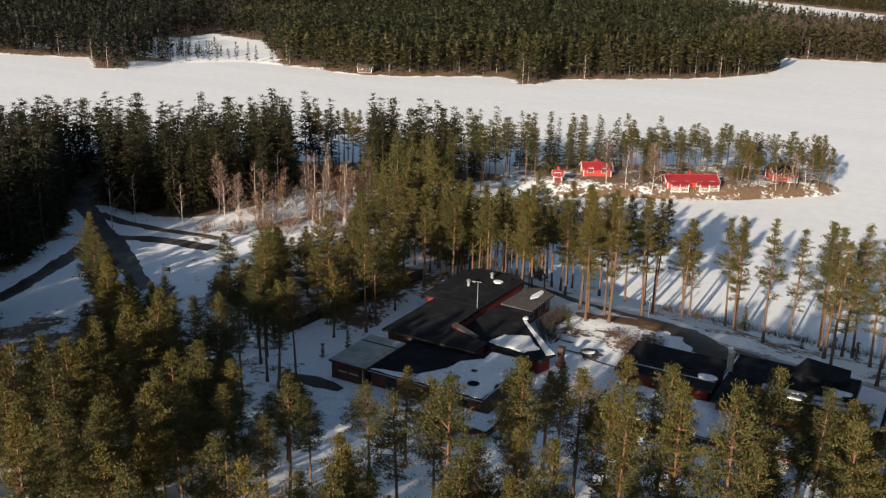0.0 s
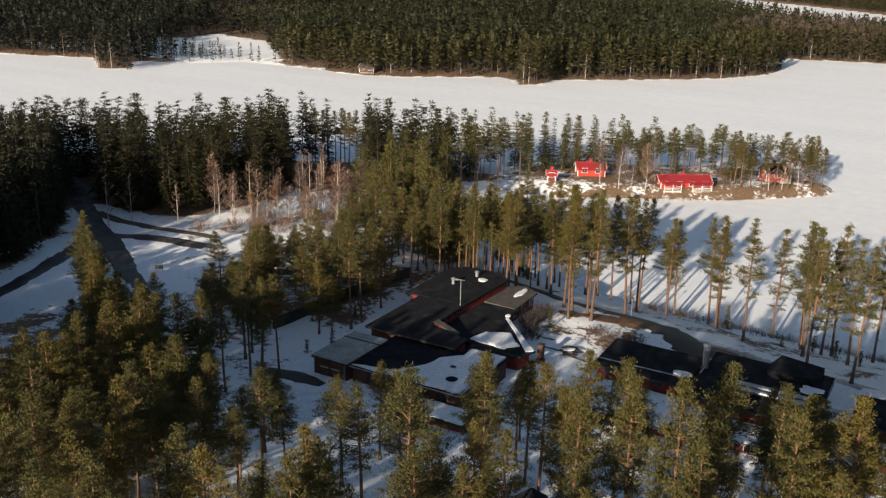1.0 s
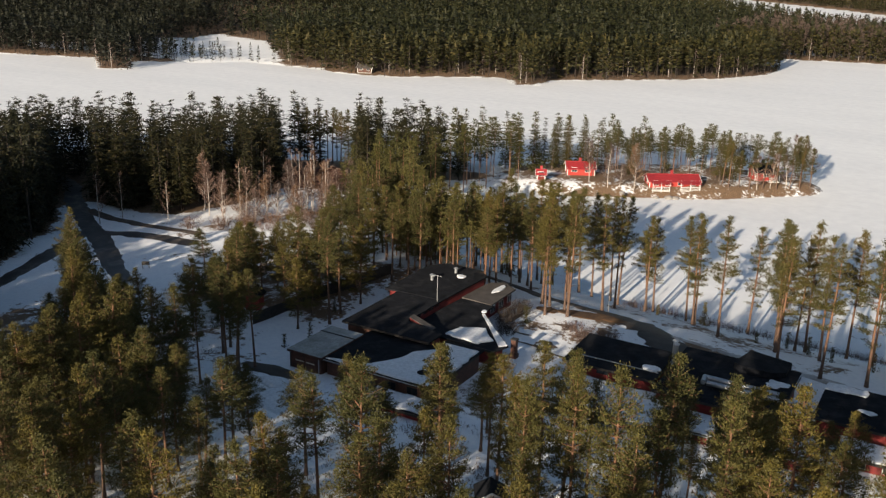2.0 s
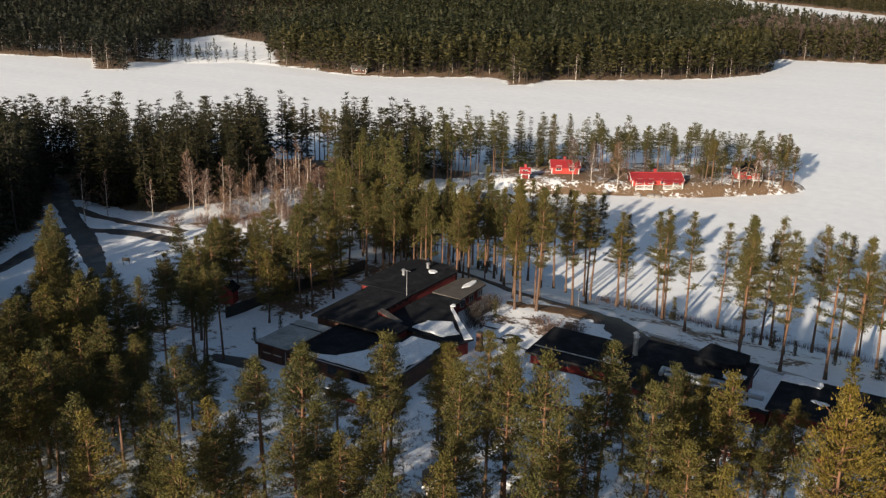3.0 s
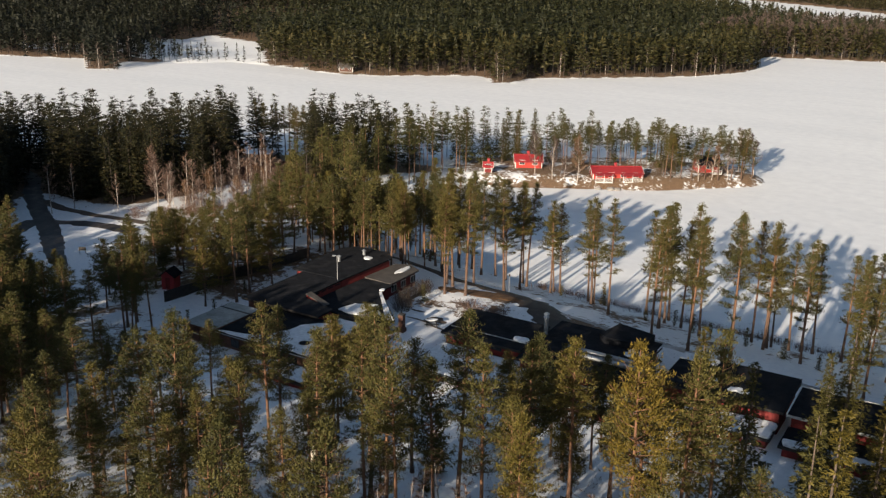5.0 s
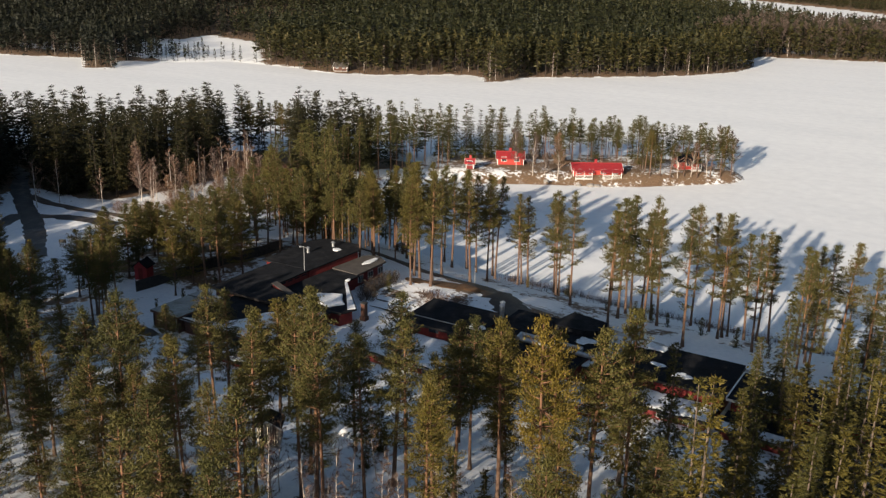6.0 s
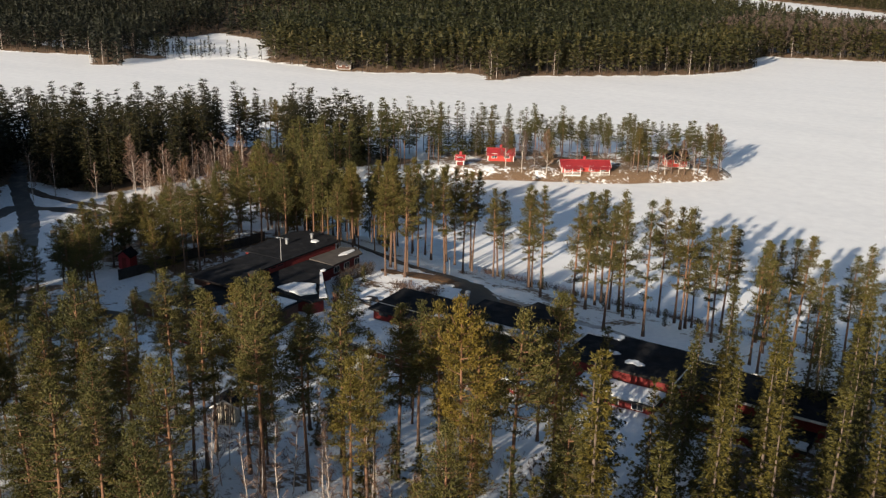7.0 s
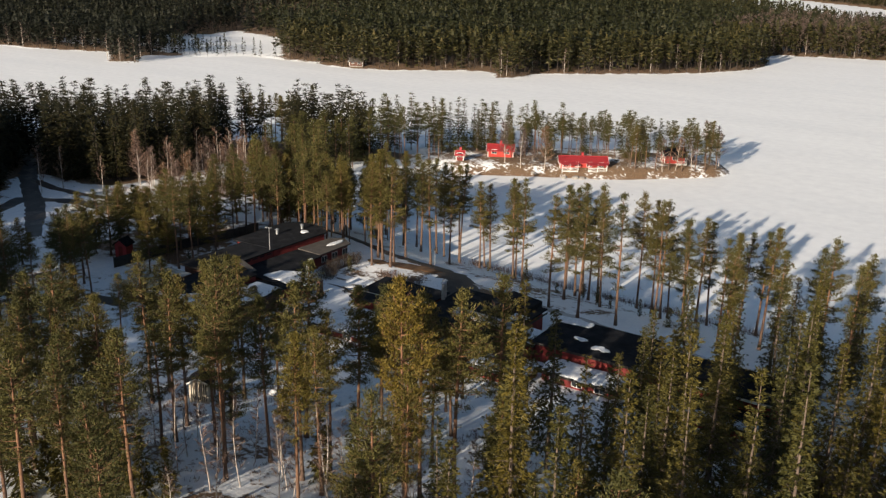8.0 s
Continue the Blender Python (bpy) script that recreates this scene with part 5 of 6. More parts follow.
# main hall: one broad flat roof, stepping down to the side hall by a red clerestory
hall = thing("main_hall", "dark-roofed red main hall with clerestory band", "building")
part("wall", prism(bmesh.new(), [(-52.8, 85.5), (-45.0, 85.5), (-45.0, 88.6), (-46.8, 88.9), (-46.8, 96.6), (-52.8, 96.6)], G0 - 0.9, 9.32), BROWN, hall)
part("roof", slab(bmesh.new(), [(-53.2, 84.9, 9.46), (-41.1, 84.9, 9.50), (-41.1, 87.8, 9.52), (-46.5, 89.0, 9.60), (-46.5, 96.7, 9.70), (-53.2, 96.7, 9.56)], 0.2), ROOF, hall)
part("front_bay", boxed(-44.98, -41.6, 85.46, 88.0, G0 - 0.9, 9.30), RED, hall)
part("clerestory", boxed(-46.78, -46.62, 89.0, 96.6, 8.2, 9.48), RED, hall, "red boarded clerestory band")
part("verge_board", boxed(-53.25, -41.05, 84.84, 84.90, 9.20, 9.44), DARK, hall)
part("side_board", boxed(-53.27, -53.21, 84.9, 96.6, 9.26, 9.46), DARK, hall)
for k in range(5):
    part("clerestory_window", boxed(-46.60, -46.57, 89.6 + k * 1.4, 90.6 + k * 1.4, 9.16, 9.34), GLASS, hall)

# rear hall at the same level, a little wider
rear = thing("rear_hall", "dark-roofed red rear hall", "building")
part("wall", prism(bmesh.new(), [(-54.7, 97.2), (-46.9, 97.2), (-46.3, 107.0), (-47.8, 109.0), (-53.2, 109.0), (-54.7, 107.4)], G0 - 0.9, 9.45), RED, rear)
part("roof", slab(bmesh.new(), [(-55.1, 96.75, 9.62), (-46.5, 96.75, 9.72), (-45.9, 107.2, 9.90), (-47.6, 109.4, 9.90), (-53.4, 109.4, 9.80), (-55.1, 107.6, 9.76)], 0.2), ROOF, rear)
part("upper_wall", prism(bmesh.new(), [(-46.78, 96.7), (-46.62, 96.7), (-46.04, 107.0), (-46.2, 107.0)], 8.3, 9.58), RED, rear, "red boarded clerestory band")
part("fascia", boxed(-55.16, -55.11, 96.75, 108.4, 9.40, 9.60), DARK, rear)
for k, (x, y) in enumerate([(-51.5, 102.5), (-50.2, 106.6)]):
    v = part("roof_vent", rod(bmesh.new(), (x, y, 9.6), (x, y, 10.45), 0.22, 0.22, 10), METAL, rear, "grey metal roof vent")
    part("cap", rod(bmesh.new(), (x, y, 10.45), (x, y, 10.65), 0.36, 0.1, 10), METAL, v)
part("snow_cover", patch(bmesh.new(), -48.8, 105.6, 0.7, 0.6, 9.84, 0.14, 7), SNOW, rear, "small patch of old snow")

# antenna mast on the hall
mast = thing("roof_mast", "thin grey mast with crossbar on the hall roof", "antenna", -46.9, 96.2, 9.6)
part("pole", rod(bmesh.new(), (0, 0, 0), (0, 0, 3.5), 0.055, 0.04), METAL, mast)
part("crossbar", rod(bmesh.new(), (-0.55, 0, 3.45), (0.55, 0, 3.45), 0.03), METAL, mast)
part("lamp_head", boxed(-0.75, -0.35, -0.12, 0.12, 3.30, 3.46, 0.02), METAL, mast)

# side hall with a slanting east front, lower than the main hall
side = thing("side_hall", "red side hall with black low-slope roof under snow", "building")
part("wall", prism(bmesh.new(), [(-46.6, 89.5), (-35.5, 89.2), (-34.9, 91.0), (-42.0, 98.2), (-42.0, 101.0), (-46.3, 101.0)], G0 - 0.9, 8.34), RED, side)
part("roof", slab(bmesh.new(), [(-46.6, 89.15, 8.58), (-34.9, 88.8, 8.50), (-34.2, 91.1, 8.50), (-41.5, 98.6, 8.56), (-41.5, 101.3, 8.56), (-46.3, 101.3, 8.62), (-46.55, 97.3, 8.60)], 0.2), ROOF, side)
part("fascia", slab(bmesh.new(), [(-41.2, 88.88, 8.56), (-34.85, 88.7, 8.52), (-34.85, 88.78, 8.52), (-41.2, 88.96, 8.56)], 0.28), DARK, side)
snow_sheet(side, [(-42.2, 89.9), (-37.4, 89.6), (-36.3, 91.4), (-38.8, 94.1), (-41.6, 92.8)], 8.53, 0.20, 5, slope=-0.006)
part("snow_cover", slab(bmesh.new(), [(-35.0, 90.2, 8.60), (-34.3, 91.0, 8.60), (-38.7, 95.5, 8.64), (-41.2, 98.2, 8.66), (-41.4, 97.9, 8.66), (-38.8, 94.9, 8.64)], 0.09), SNOW, side, "strip of snow along the eaves")
part("snow_cover", patch(bmesh.new(), -41.6, 98.9, 0.35, 0.5, 8.56, 0.12, 6), SNOW, side, "scrap of old snow")
dormer = part("dormer", slab(bmesh.new(), [(-46.45, 89.3, 9.9), (-43.6, 89.0, 9.1), (-43.6, 89.2, 9.1), (-46.45, 89.5, 9.9)], 0.75), RED, side, "red sloped gable end")
part("verge", slab(bmesh.new(), [(-46.5, 89.2, 10.0), (-43.3, 88.9, 9.12), (-43.3, 89.9, 9.12), (-46.5, 90.2, 10.0)], 0.1), ROOF_BROWN, dormer, "weathered felt verge")
for x in (-39.6, -37.4):
    window(side, x, 89.38, G0 + 0.6, 1.2, 1.0, "-y", DARK)

# gabled north-east wing
ne = thing("gabled_wing", "brown-roofed wing with a strip of old snow", "building")
part("wall", boxed(-45.7, -42.5, 101.4, 108.2, G0 - 0.9, 8.50), RED, ne)
part("roof", slab(bmesh.new(), [(-46.25, 101.35, 8.80), (-41.9, 101.35, 8.60), (-42.0, 108.4, 8.60), (-44.4, 109.8, 8.66), (-45.95, 108.2, 8.80)], 0.2), ROOF_BROWN, ne, "grey-brown weathered roof")
part("snow_cover", patch(bmesh.new(), -43.7, 106.9, 0.5, 1.7, 8.68, 0.14, 9, (-0.045, 0)), SNOW, ne, "ragged strip of snow")
for y in (102.9, 105.2, 107.6):
    window(ne, -42.5, y, G0 + 0.6, 1.2, 1.0, "+x", WHITE)

# outdoor chimney in the yard
chimney = thing("outdoor_chimney", "dark red brick outdoor chimney in the snow", "chimney", -34.2, 92.6, G0 - 0.1)
bm = boxed(-0.45, 0.45, -0.4, 0.4, 0, 0.8, 0.03)
part("hearth", bm, BROWN, chimney)
part("stack", boxed(-0.32, 0.32, -0.3, 0.3, 0.8, 2.5, 0.02), BROWN, chimney)
part("cap", boxed(-0.4, 0.4, -0.38, 0.38, 2.5, 2.62, 0.02), DARK, chimney)

# annexes along the road
annex_a = flat_block("annex", "long red annex with black felt roof", -26.7, -17.2, 90.8, 97.6, 9.0, RED, ROOF, over=0.45, rise=0.35)
part("ridge_flashing", boxed(-26.9, -16.9, 92.2, 92.32, 9.06, 9.16), METAL, annex_a, "pale metal flashing")
bm = patch(bmesh.new(), -17.9, 92.9, 0.95, 0.8, 9.14, 0.16, 12)
part("snow_cover", bm, SNOW, annex_a, "small patch of old snow")
for x in (-25.2, -22.6, -20.0):
    window(annex_a, x, 90.8, G0 + 1.75, 1.4, 0.6, "-y", DARK)
lower_a = flat_block("front_wing", "low red front wing under deep snow", -26.6, -13.4, 83.2, 90.2, 7.62, RED, ROOF, over=0.35)
snow_sheet(lower_a, [(-26.9, 82.9), (-13.1, 82.9), (-13.1, 90.2), (-26.9, 90.2)], 7.625, 0.20, 14)
gutter(lower_a, -26.9, -13.1, 82.8, 7.47)
for x in (-24.6, -21.6, -18.6, -15.6):
    window(lower_a, x, 83.2, G0 + 0.25, 1.3, 0.8, "-y", WHITE)

annex_b = flat_block("annex", "wide red annex with black felt roof and ducts", -15.9, -4.2, 88.8, 100.0, 9.0, RED, ROOF, over=0.4, rise=0.4)
lower_b = flat_block("front_wing", "low red front wing under deep snow", -12.8, 1.6, 84.6, 88.3, 7.62, RED, ROOF, over=0.35)
snow_sheet(lower_b, [(-13.1, 84.3), (1.9, 84.3), (1.9, 88.4), (-13.1, 88.4)], 7.625, 0.20, 15)
gutter(lower_b, -13.1, 1.9, 84.2, 7.47)
for x in (-11.4, -8.6, -5.8, -3.0, -0.4):
    window(lower_b, x, 84.6, G0 + 0.25, 1.3, 0.8, "-y", WHITE)
hood = part("roof_house", slab(bmesh.new(), [(-10.4, 97.8, 10.0), (-9.4, 96.9, 10.1), (-6.2, 96.9, 10.1), (-5.0, 98.2, 9.9), (-5.0, 101.2, 9.9), (-9.6, 102.0, 10.0)], 1.0), ROOF, annex_b, "black felted plant room on the roof")
part("snow_cover", patch(bmesh.new(), -5.4, 96.0, 1.3, 0.8, 9.30, 0.10, 17, ragged=0.4), SNOW, annex_b, "torn patch of thin snow")
for y, x0, x1 in ((93.2, -12.2, -4.6), (91.9, -11.6, -1.4)):
    duct = part("duct", rod(bmesh.new(), (x0, y, 9.55), (x1, y, 9.5), 0.27, sides=12), METAL, annex_b, "thick pale metal duct")
    for k in range(int((x1 - x0) / 1.6)):
        part("duct_saddle", boxed(x0 + 0.6 + k * 1.6, x0 + 0.75 + k * 1.6, y - 0.22, y + 0.22, 9.02, 9.34), DARK, duct)
part("duct_bend", rod(bmesh.new(), (-12.2, 93.3, 9.55), (-12.0, 91.8, 9.55), 0.27, sides=12), METAL, annex_b)
for x, y in ((-16.6, 96.6), (-16.2, 95.7)):
    v = part("vent_stack", rod(bmesh.new(), (x, y, 9.1), (x, y, 11.4), 0.24, sides=12), METAL, annex_b, "tall grey ventilation stack")
    part("cap", rod(bmesh.new(), (x, y, 11.4), (x, y, 11.6), 0.38, 0.16, 12), METAL, v)

annex_c = flat_block("annex", "red annex with black felt roof and scraps of snow", -0.6, 11.2, 91.7, 99.4, 9.0, RED, ROOF, over=0.4, rise=0.2)
part("snow_cover", patch(bmesh.new(), 3.6, 94.8, 0.8, 0.45, 9.1, 0.12, 19, ragged=0.3), SNOW, annex_c, "small patch of old snow")
part("snow_cover", patch(bmesh.new(), 6.6, 93.6, 0.9, 0.7, 9.08, 0.12, 20, ragged=0.4), SNOW, annex_c, "torn patch of old snow")
snow_sheet(annex_c, [(-0.9, 98.0), (3.0, 98.1), (3.0, 99.6), (-0.9, 99.7)], 9.2, 0.16, 21)
lower_c = flat_block("front_wing", "low red front wing under deep snow", 2.4, 11.0, 87.9, 91.2, 7.62, RED, ROOF, over=0.35)
snow_sheet(lower_c, [(2.1, 87.6), (11.3, 87.6), (11.3, 91.2), (2.1, 91.2)], 7.625, 0.20, 22)
for x in (4.0, 6.7, 9.4):
    window(lower_c, x, 87.9, G0 + 0.25, 1.3, 0.8, "-y", WHITE)
porch = flat_block("porch", "small red porch with snowy roof", -3.4, -0.9, 91.5, 95.4, 8.5, RED, ROOF, over=0.25)
snow_sheet(porch, [(-3.6, 91.3), (-0.7, 91.3), (-0.7, 95.6), (-3.6, 95.6)], 8.505, 0.18, 23)

annex_d = flat_block("annex", "red annex with black roof and white verges", 12.4, 27.0, 91.6, 97.4, 9.0, RED, ROOF, over=0.4, rise=0.25, fascia=WHITE)
part("white_verge", slab(bmesh.new(), [(11.92, 91.2, 9.06), (12.06, 91.2, 9.06), (12.06, 97.8, 9.32), (11.92, 97.8, 9.32)], 0.2), WHITE, annex_d)
part("white_eaves", boxed(12.0, 27.4, 97.74, 97.86, 9.18, 9.34), WHITE, annex_d)
part("snow_cover", patch(bmesh.new(), 15.4, 94.2, 0.6, 0.4, 9.16, 0.12, 25), SNOW, annex_d, "small patch of old snow")
lower_d = flat_block("front_wing", "low red front wing with snow along its eaves", 12.6, 26.0, 87.4, 91.1, 7.62, RED, ROOF, over=0.35)
snow_sheet(lower_d, [(12.3, 87.1), (26.3, 87.1), (26.3, 88.6), (12.3, 88.4)], 7.625, 0.2, 26)

# red hut, dark fence, signs
hut = thing("red_hut", "small red hut with black gable roof beside trees", "hut", -70.6, 89.0, 5.9, 20)
part("wall", boxed(-1.3, 1.3, -1.3, 1.3, 0, 2.3), ROOF_RED, hut)
bm = bmesh.new()
for s in (-1, 1):
    slab(bm, [(s * 1.65, -1.7, 2.15), (0, -1.7, 3.15), (0, 1.7, 3.15), (s * 1.65, 1.7, 2.15)][::s], 0.12)
part("roof", bm, ROOF, hut)
bm = bmesh.new()
slab(bm, [(-1.3, -1.3, 2.3), (1.3, -1.3, 2.3), (1.3, 1.3, 2.3), (-1.3, 1.3, 2.3)], 0.05)
part("ceiling_board", bm, ROOF_RED, hut)
for y in (-1.3, 1.22):
    bm = bmesh.new()
    a = [bm.verts.new(p) for p in ((-1.3, y, 2.28), (1.3, y, 2.28), (0, y, 3.05))]
    c = [bm.verts.new((v.co.x, y + 0.08, v.co.z)) for v in a]
    bm.faces.new(a), bm.faces.new(c[::-1])
    for i in range(3):
        bm.faces.new((a[i], c[i], c[(i + 1) % 3], a[(i + 1) % 3]))
    part("gable", bm, ROOF_RED, hut)
part("door", boxed(-0.45, 0.45, -1.36, -1.28, 0.1, 1.95), RED, hut, "dull red plank door")
hut.matrix_basis = hut.matrix_basis @ Matrix.Diagonal((0.72, 0.72, 0.95, 1))

fence = thing("board_fence", "long dark board fence beside the building", "fence")
line = [(-66.4, 84.0), (-64.9, 95.0), (-62.6, 109.5)]
for (ax, ay), (bx, by) in zip(line, line[1:]):
    n = int(math.hypot(bx - ax, by - ay) / 2.4)
    for k in range(n):
        x0, y0, x1, y1 = (ax + (bx - ax) * k / n, ay + (by - ay) * k / n, ax + (bx - ax) * (k + 1) / n, ay + (by - ay) * (k + 1) / n)
        z = float(height(x0, y0)) - 0.1
        part("post", boxed(x0 - 0.06, x0 + 0.06, y0 - 0.06, y0 + 0.06, z, z + 1.75), DARK, fence)
        px, py = -(y1 - y0), x1 - x0
        ln = math.hypot(px, py)
        px, py = px / ln * 0.02, py / ln * 0.02
        part("panel", prism(bmesh.new(), [(x0 + px, y0 + py), (x1 + px, y1 + py), (x1 - px, y1 - py), (x0 - px, y0 - py)], z + 0.08, z + 1.65), DARK, fence)

sign = thing("sign_board", "small dark sign board on two posts in snow", "sign", -101.1, 98.0, 2.9, 30)
part("board", boxed(-0.6, 0.6, -0.03, 0.03, 0.7, 1.3), DARK, sign)
for x in (-0.5, 0.5):
    part("post", boxed(x - 0.04, x + 0.04, -0.03, 0.05, -0.2, 1.3), DARK, sign)

# slatted kiosk on the near slope
kx, ky = -19.3, 58.6
kiosk = thing("slatted_kiosk", "pale slatted timber kiosk with dark gable roof", "kiosk", kx, ky, float(height(kx, ky)) - 0.05, 32)
part("deck", boxed(-1.35, 1.35, -1.2, 1.2, 0.1, 0.28), PALE, kiosk)
for x in (-1.2, 1.2):
    for y in (-1.05, 1.05):
        part("post", boxed(x - 0.07, x + 0.07, y - 0.07, y + 0.07, -0.2, 2.3), PALE, kiosk)
for k in range(9):
    x = -1.08 + k * 0.27
    for y in (-1.12, 1.10):
        part("slat", boxed(x - 0.06, x + 0.06, y, y + 0.025, 0.30, 2.22), PALE, kiosk)
for k in range(8):
    y = -0.92 + k * 0.263
    for x in (-1.27, 1.25):
        part("slat", boxed(x, x + 0.025, y - 0.06, y + 0.06, 0.30, 2.22), PALE, kiosk)
part("inner_wall", boxed(-0.9, 0.9, -0.8, 0.8, 0.28, 2.1), DARK, kiosk)
bm = bmesh.new()
for s in (-1, 1):
    slab(bm, [(s * 1.75, -1.6, 2.22), (0, -1.6, 2.95), (0, 1.6, 2.95), (s * 1.75, 1.6, 2.22)][::s], 0.09)
roof = part("roof", bm, ROOF, kiosk)
for s in (-1, 1):
    part("verge_board", slab(bmesh.new(), [(s * 1.78, -1.66, 2.22), (0, -1.66, 2.97), (0, -1.60, 2.97), (s * 1.78, -1.60, 2.22)][::s], 0.16), WHITE, roof, "white verge board")
for y in (-1.05, 1.03):
    bm = bmesh.new()
    a = [bm.verts.new(p) for p in ((-1.2, y, 2.2), (1.2, y, 2.2), (0, y, 2.8))]
    c = [bm.verts.new((v.co.x, y + 0.04, v.co.z)) for v in a]
    bm.faces.new(a), bm.faces.new(c[::-1])
    for i in range(3):
        bm.faces.new((a[i], c[i], c[(i + 1) % 3], a[(i + 1) % 3]))
    part("gable", bm, PALE, kiosk)
kiosk.matrix_basis = kiosk.matrix_basis @ Matrix.Diagonal((0.74, 0.76, 1.0, 1))


# ---- cottages on the point ----
def cottage(x, y, z, turn, long, deep, wall_h, rise, roof_mat, label, porch_from=None, wall_mat=None):
    """A red boarded cottage with a gable roof, white corner boards, windows, veranda."""
    c = thing("cottage", label, "cottage", x, y, z, turn, "cottages")
    h, wall_mat = wall_h, wall_mat or RED_BRIGHT
    part("plinth", boxed(-long / 2 + 0.05, long / 2 - 0.05, -deep / 2 + 0.05, deep / 2 - 0.05, -0.9, 0.12), CONCRETE, c)
    part("wall", boxed(-long / 2, long / 2, -deep / 2, deep / 2, 0.1, h), wall_mat, c)
    for s in (-1, 1):
        bm = bmesh.new()
        xx = s * long / 2
        a = [bm.verts.new(p) for p in ((xx, -deep / 2, h), (xx, deep / 2, h), (xx, 0, h + rise))]
        b = [bm.verts.new((xx - s * 0.1, v.co.y, v.co.z)) for v in a]
        bm.faces.new(a), bm.faces.new(b[::-1])
        for i in range(3):
            bm.faces.new((a[i], b[i], b[(i + 1) % 3], a[(i + 1) % 3]))
        part("gable", bm, wall_mat, c)
        for t in (-1, 1):
            part("barge_board", slab(bmesh.new(), [(xx + s * 0.42, t * (deep / 2 + 0.5), h - rise * 1.0 / deep + 0.06), (xx + s * 0.42, 0, h + rise + 0.08), (xx + s * 0.48, 0, h + rise + 0.08), (xx + s * 0.48, t * (deep / 2 + 0.5), h - rise * 1.0 / deep + 0.06)], 0.22), WHITE, c)
            part("corner_board", boxed(xx - 0.09 + s * 0.02, xx + 0.09 + s * 0.02, t * deep / 2 - 0.08, t * deep / 2 + 0.08, 0.1, h), WHITE, c)
    bm = bmesh.new()
    for t in (-1, 1):
        slab(bm, [(-long / 2 - 0.45, t * (deep / 2 + 0.5), h - rise * 1.0 / deep), (long / 2 + 0.45, t * (deep / 2 + 0.5), h - rise * 1.0 / deep), (long / 2 + 0.45, 0, h + rise), (-long / 2 - 0.45, 0, h + rise)][::t], 0.12)
    part("roof", bm, roof_mat, c, "tiled gable roof")
    part("ridge", rod(bmesh.new(), (-long / 2 - 0.46, 0, h + rise), (long / 2 + 0.46, 0, h + rise), 0.09, sides=6), roof_mat, c)
    part("chimney", boxed(-0.3, 0.3, 0.25, 0.8, h + rise * 0.55, h + rise + 0.75, 0.02), roof_mat, c)
    n = max(1, int(long / 2.8))
    for k in range(n):
        wx = -long / 2 + long * (k + 0.5) / n
        window(c, wx, -deep / 2, 0.95, 1.3, 1.15, "-y")
    window(c, -long / 2, 0.0, 0.95, 1.1, 1.15, "-x")
    for x0, x1 in porch_from or ():
        v = part("veranda", boxed(x0, x1, -deep / 2 - 1.7, -deep / 2, 0.0, 0.16), WHITE, c, "white-railed veranda")
        for k in range(int((x1 - x0) / 0.22)):
            part("baluster", boxed(x0 + 0.05 + k * 0.22, x0 + 0.10 + k * 0.22, -deep / 2 - 1.66, -deep / 2 - 1.62, 0.16, 0.95), WHITE, v)
        part("rail", boxed(x0, x1, -deep / 2 - 1.70, -deep / 2 - 1.60, 0.95, 1.03), WHITE, v)
        for px in (x0 + 0.06, (x0 + x1) / 2, x1 - 0.06):
            part("post", boxed(px - 0.06, px + 0.06, -deep / 2 - 1.70, -deep / 2 - 1.58, -0.9, h - 0.2), WHITE, v)
        part("porch_roof", slab(bmesh.new(), [(x0 - 0.2, -deep / 2 - 1.95, h - 0.35), (x1 + 0.2, -deep / 2 - 1.95, h - 0.35), (x1 + 0.2, -deep / 2 - 0.3, h - 0.02), (x0 - 0.2, -deep / 2 - 0.3, h - 0.02)], 0.08), roof_mat, v)
    return c


RED_BRIGHT = surface("bright_red_boards", (0.36, 0.030, 0.022), (0.52, 0.05, 0.035), 1.2, 0.75, bump=0.3)
cottage(-52.1, 207.6, 1.15, 33, 11.2, 5.0, 2.1, 0.95, ROOF_RED, "long red cottage with red tile roof and white verandas", ((-5.3, -1.4), (1.0, 5.4)))
cottage(-72.9, 203.8, 2.0, 30, 6.2, 4.2, 2.0, 1.05, ROOF_RED, "small red cottage with red tile roof among pines")
cottage(-36.0, 224.8, 1.95, 35, 5.0, 4.2, 2.4, 1.4, ROOF, "red cottage with black roof behind birches", ((0.2, 2.6),))
cottage(-77.6, 192.6, 2.2, 25, 1.7, 1.6, 1.8, 0.6, ROOF_RED, "tiny red outhouse beside the pines", None, RED)

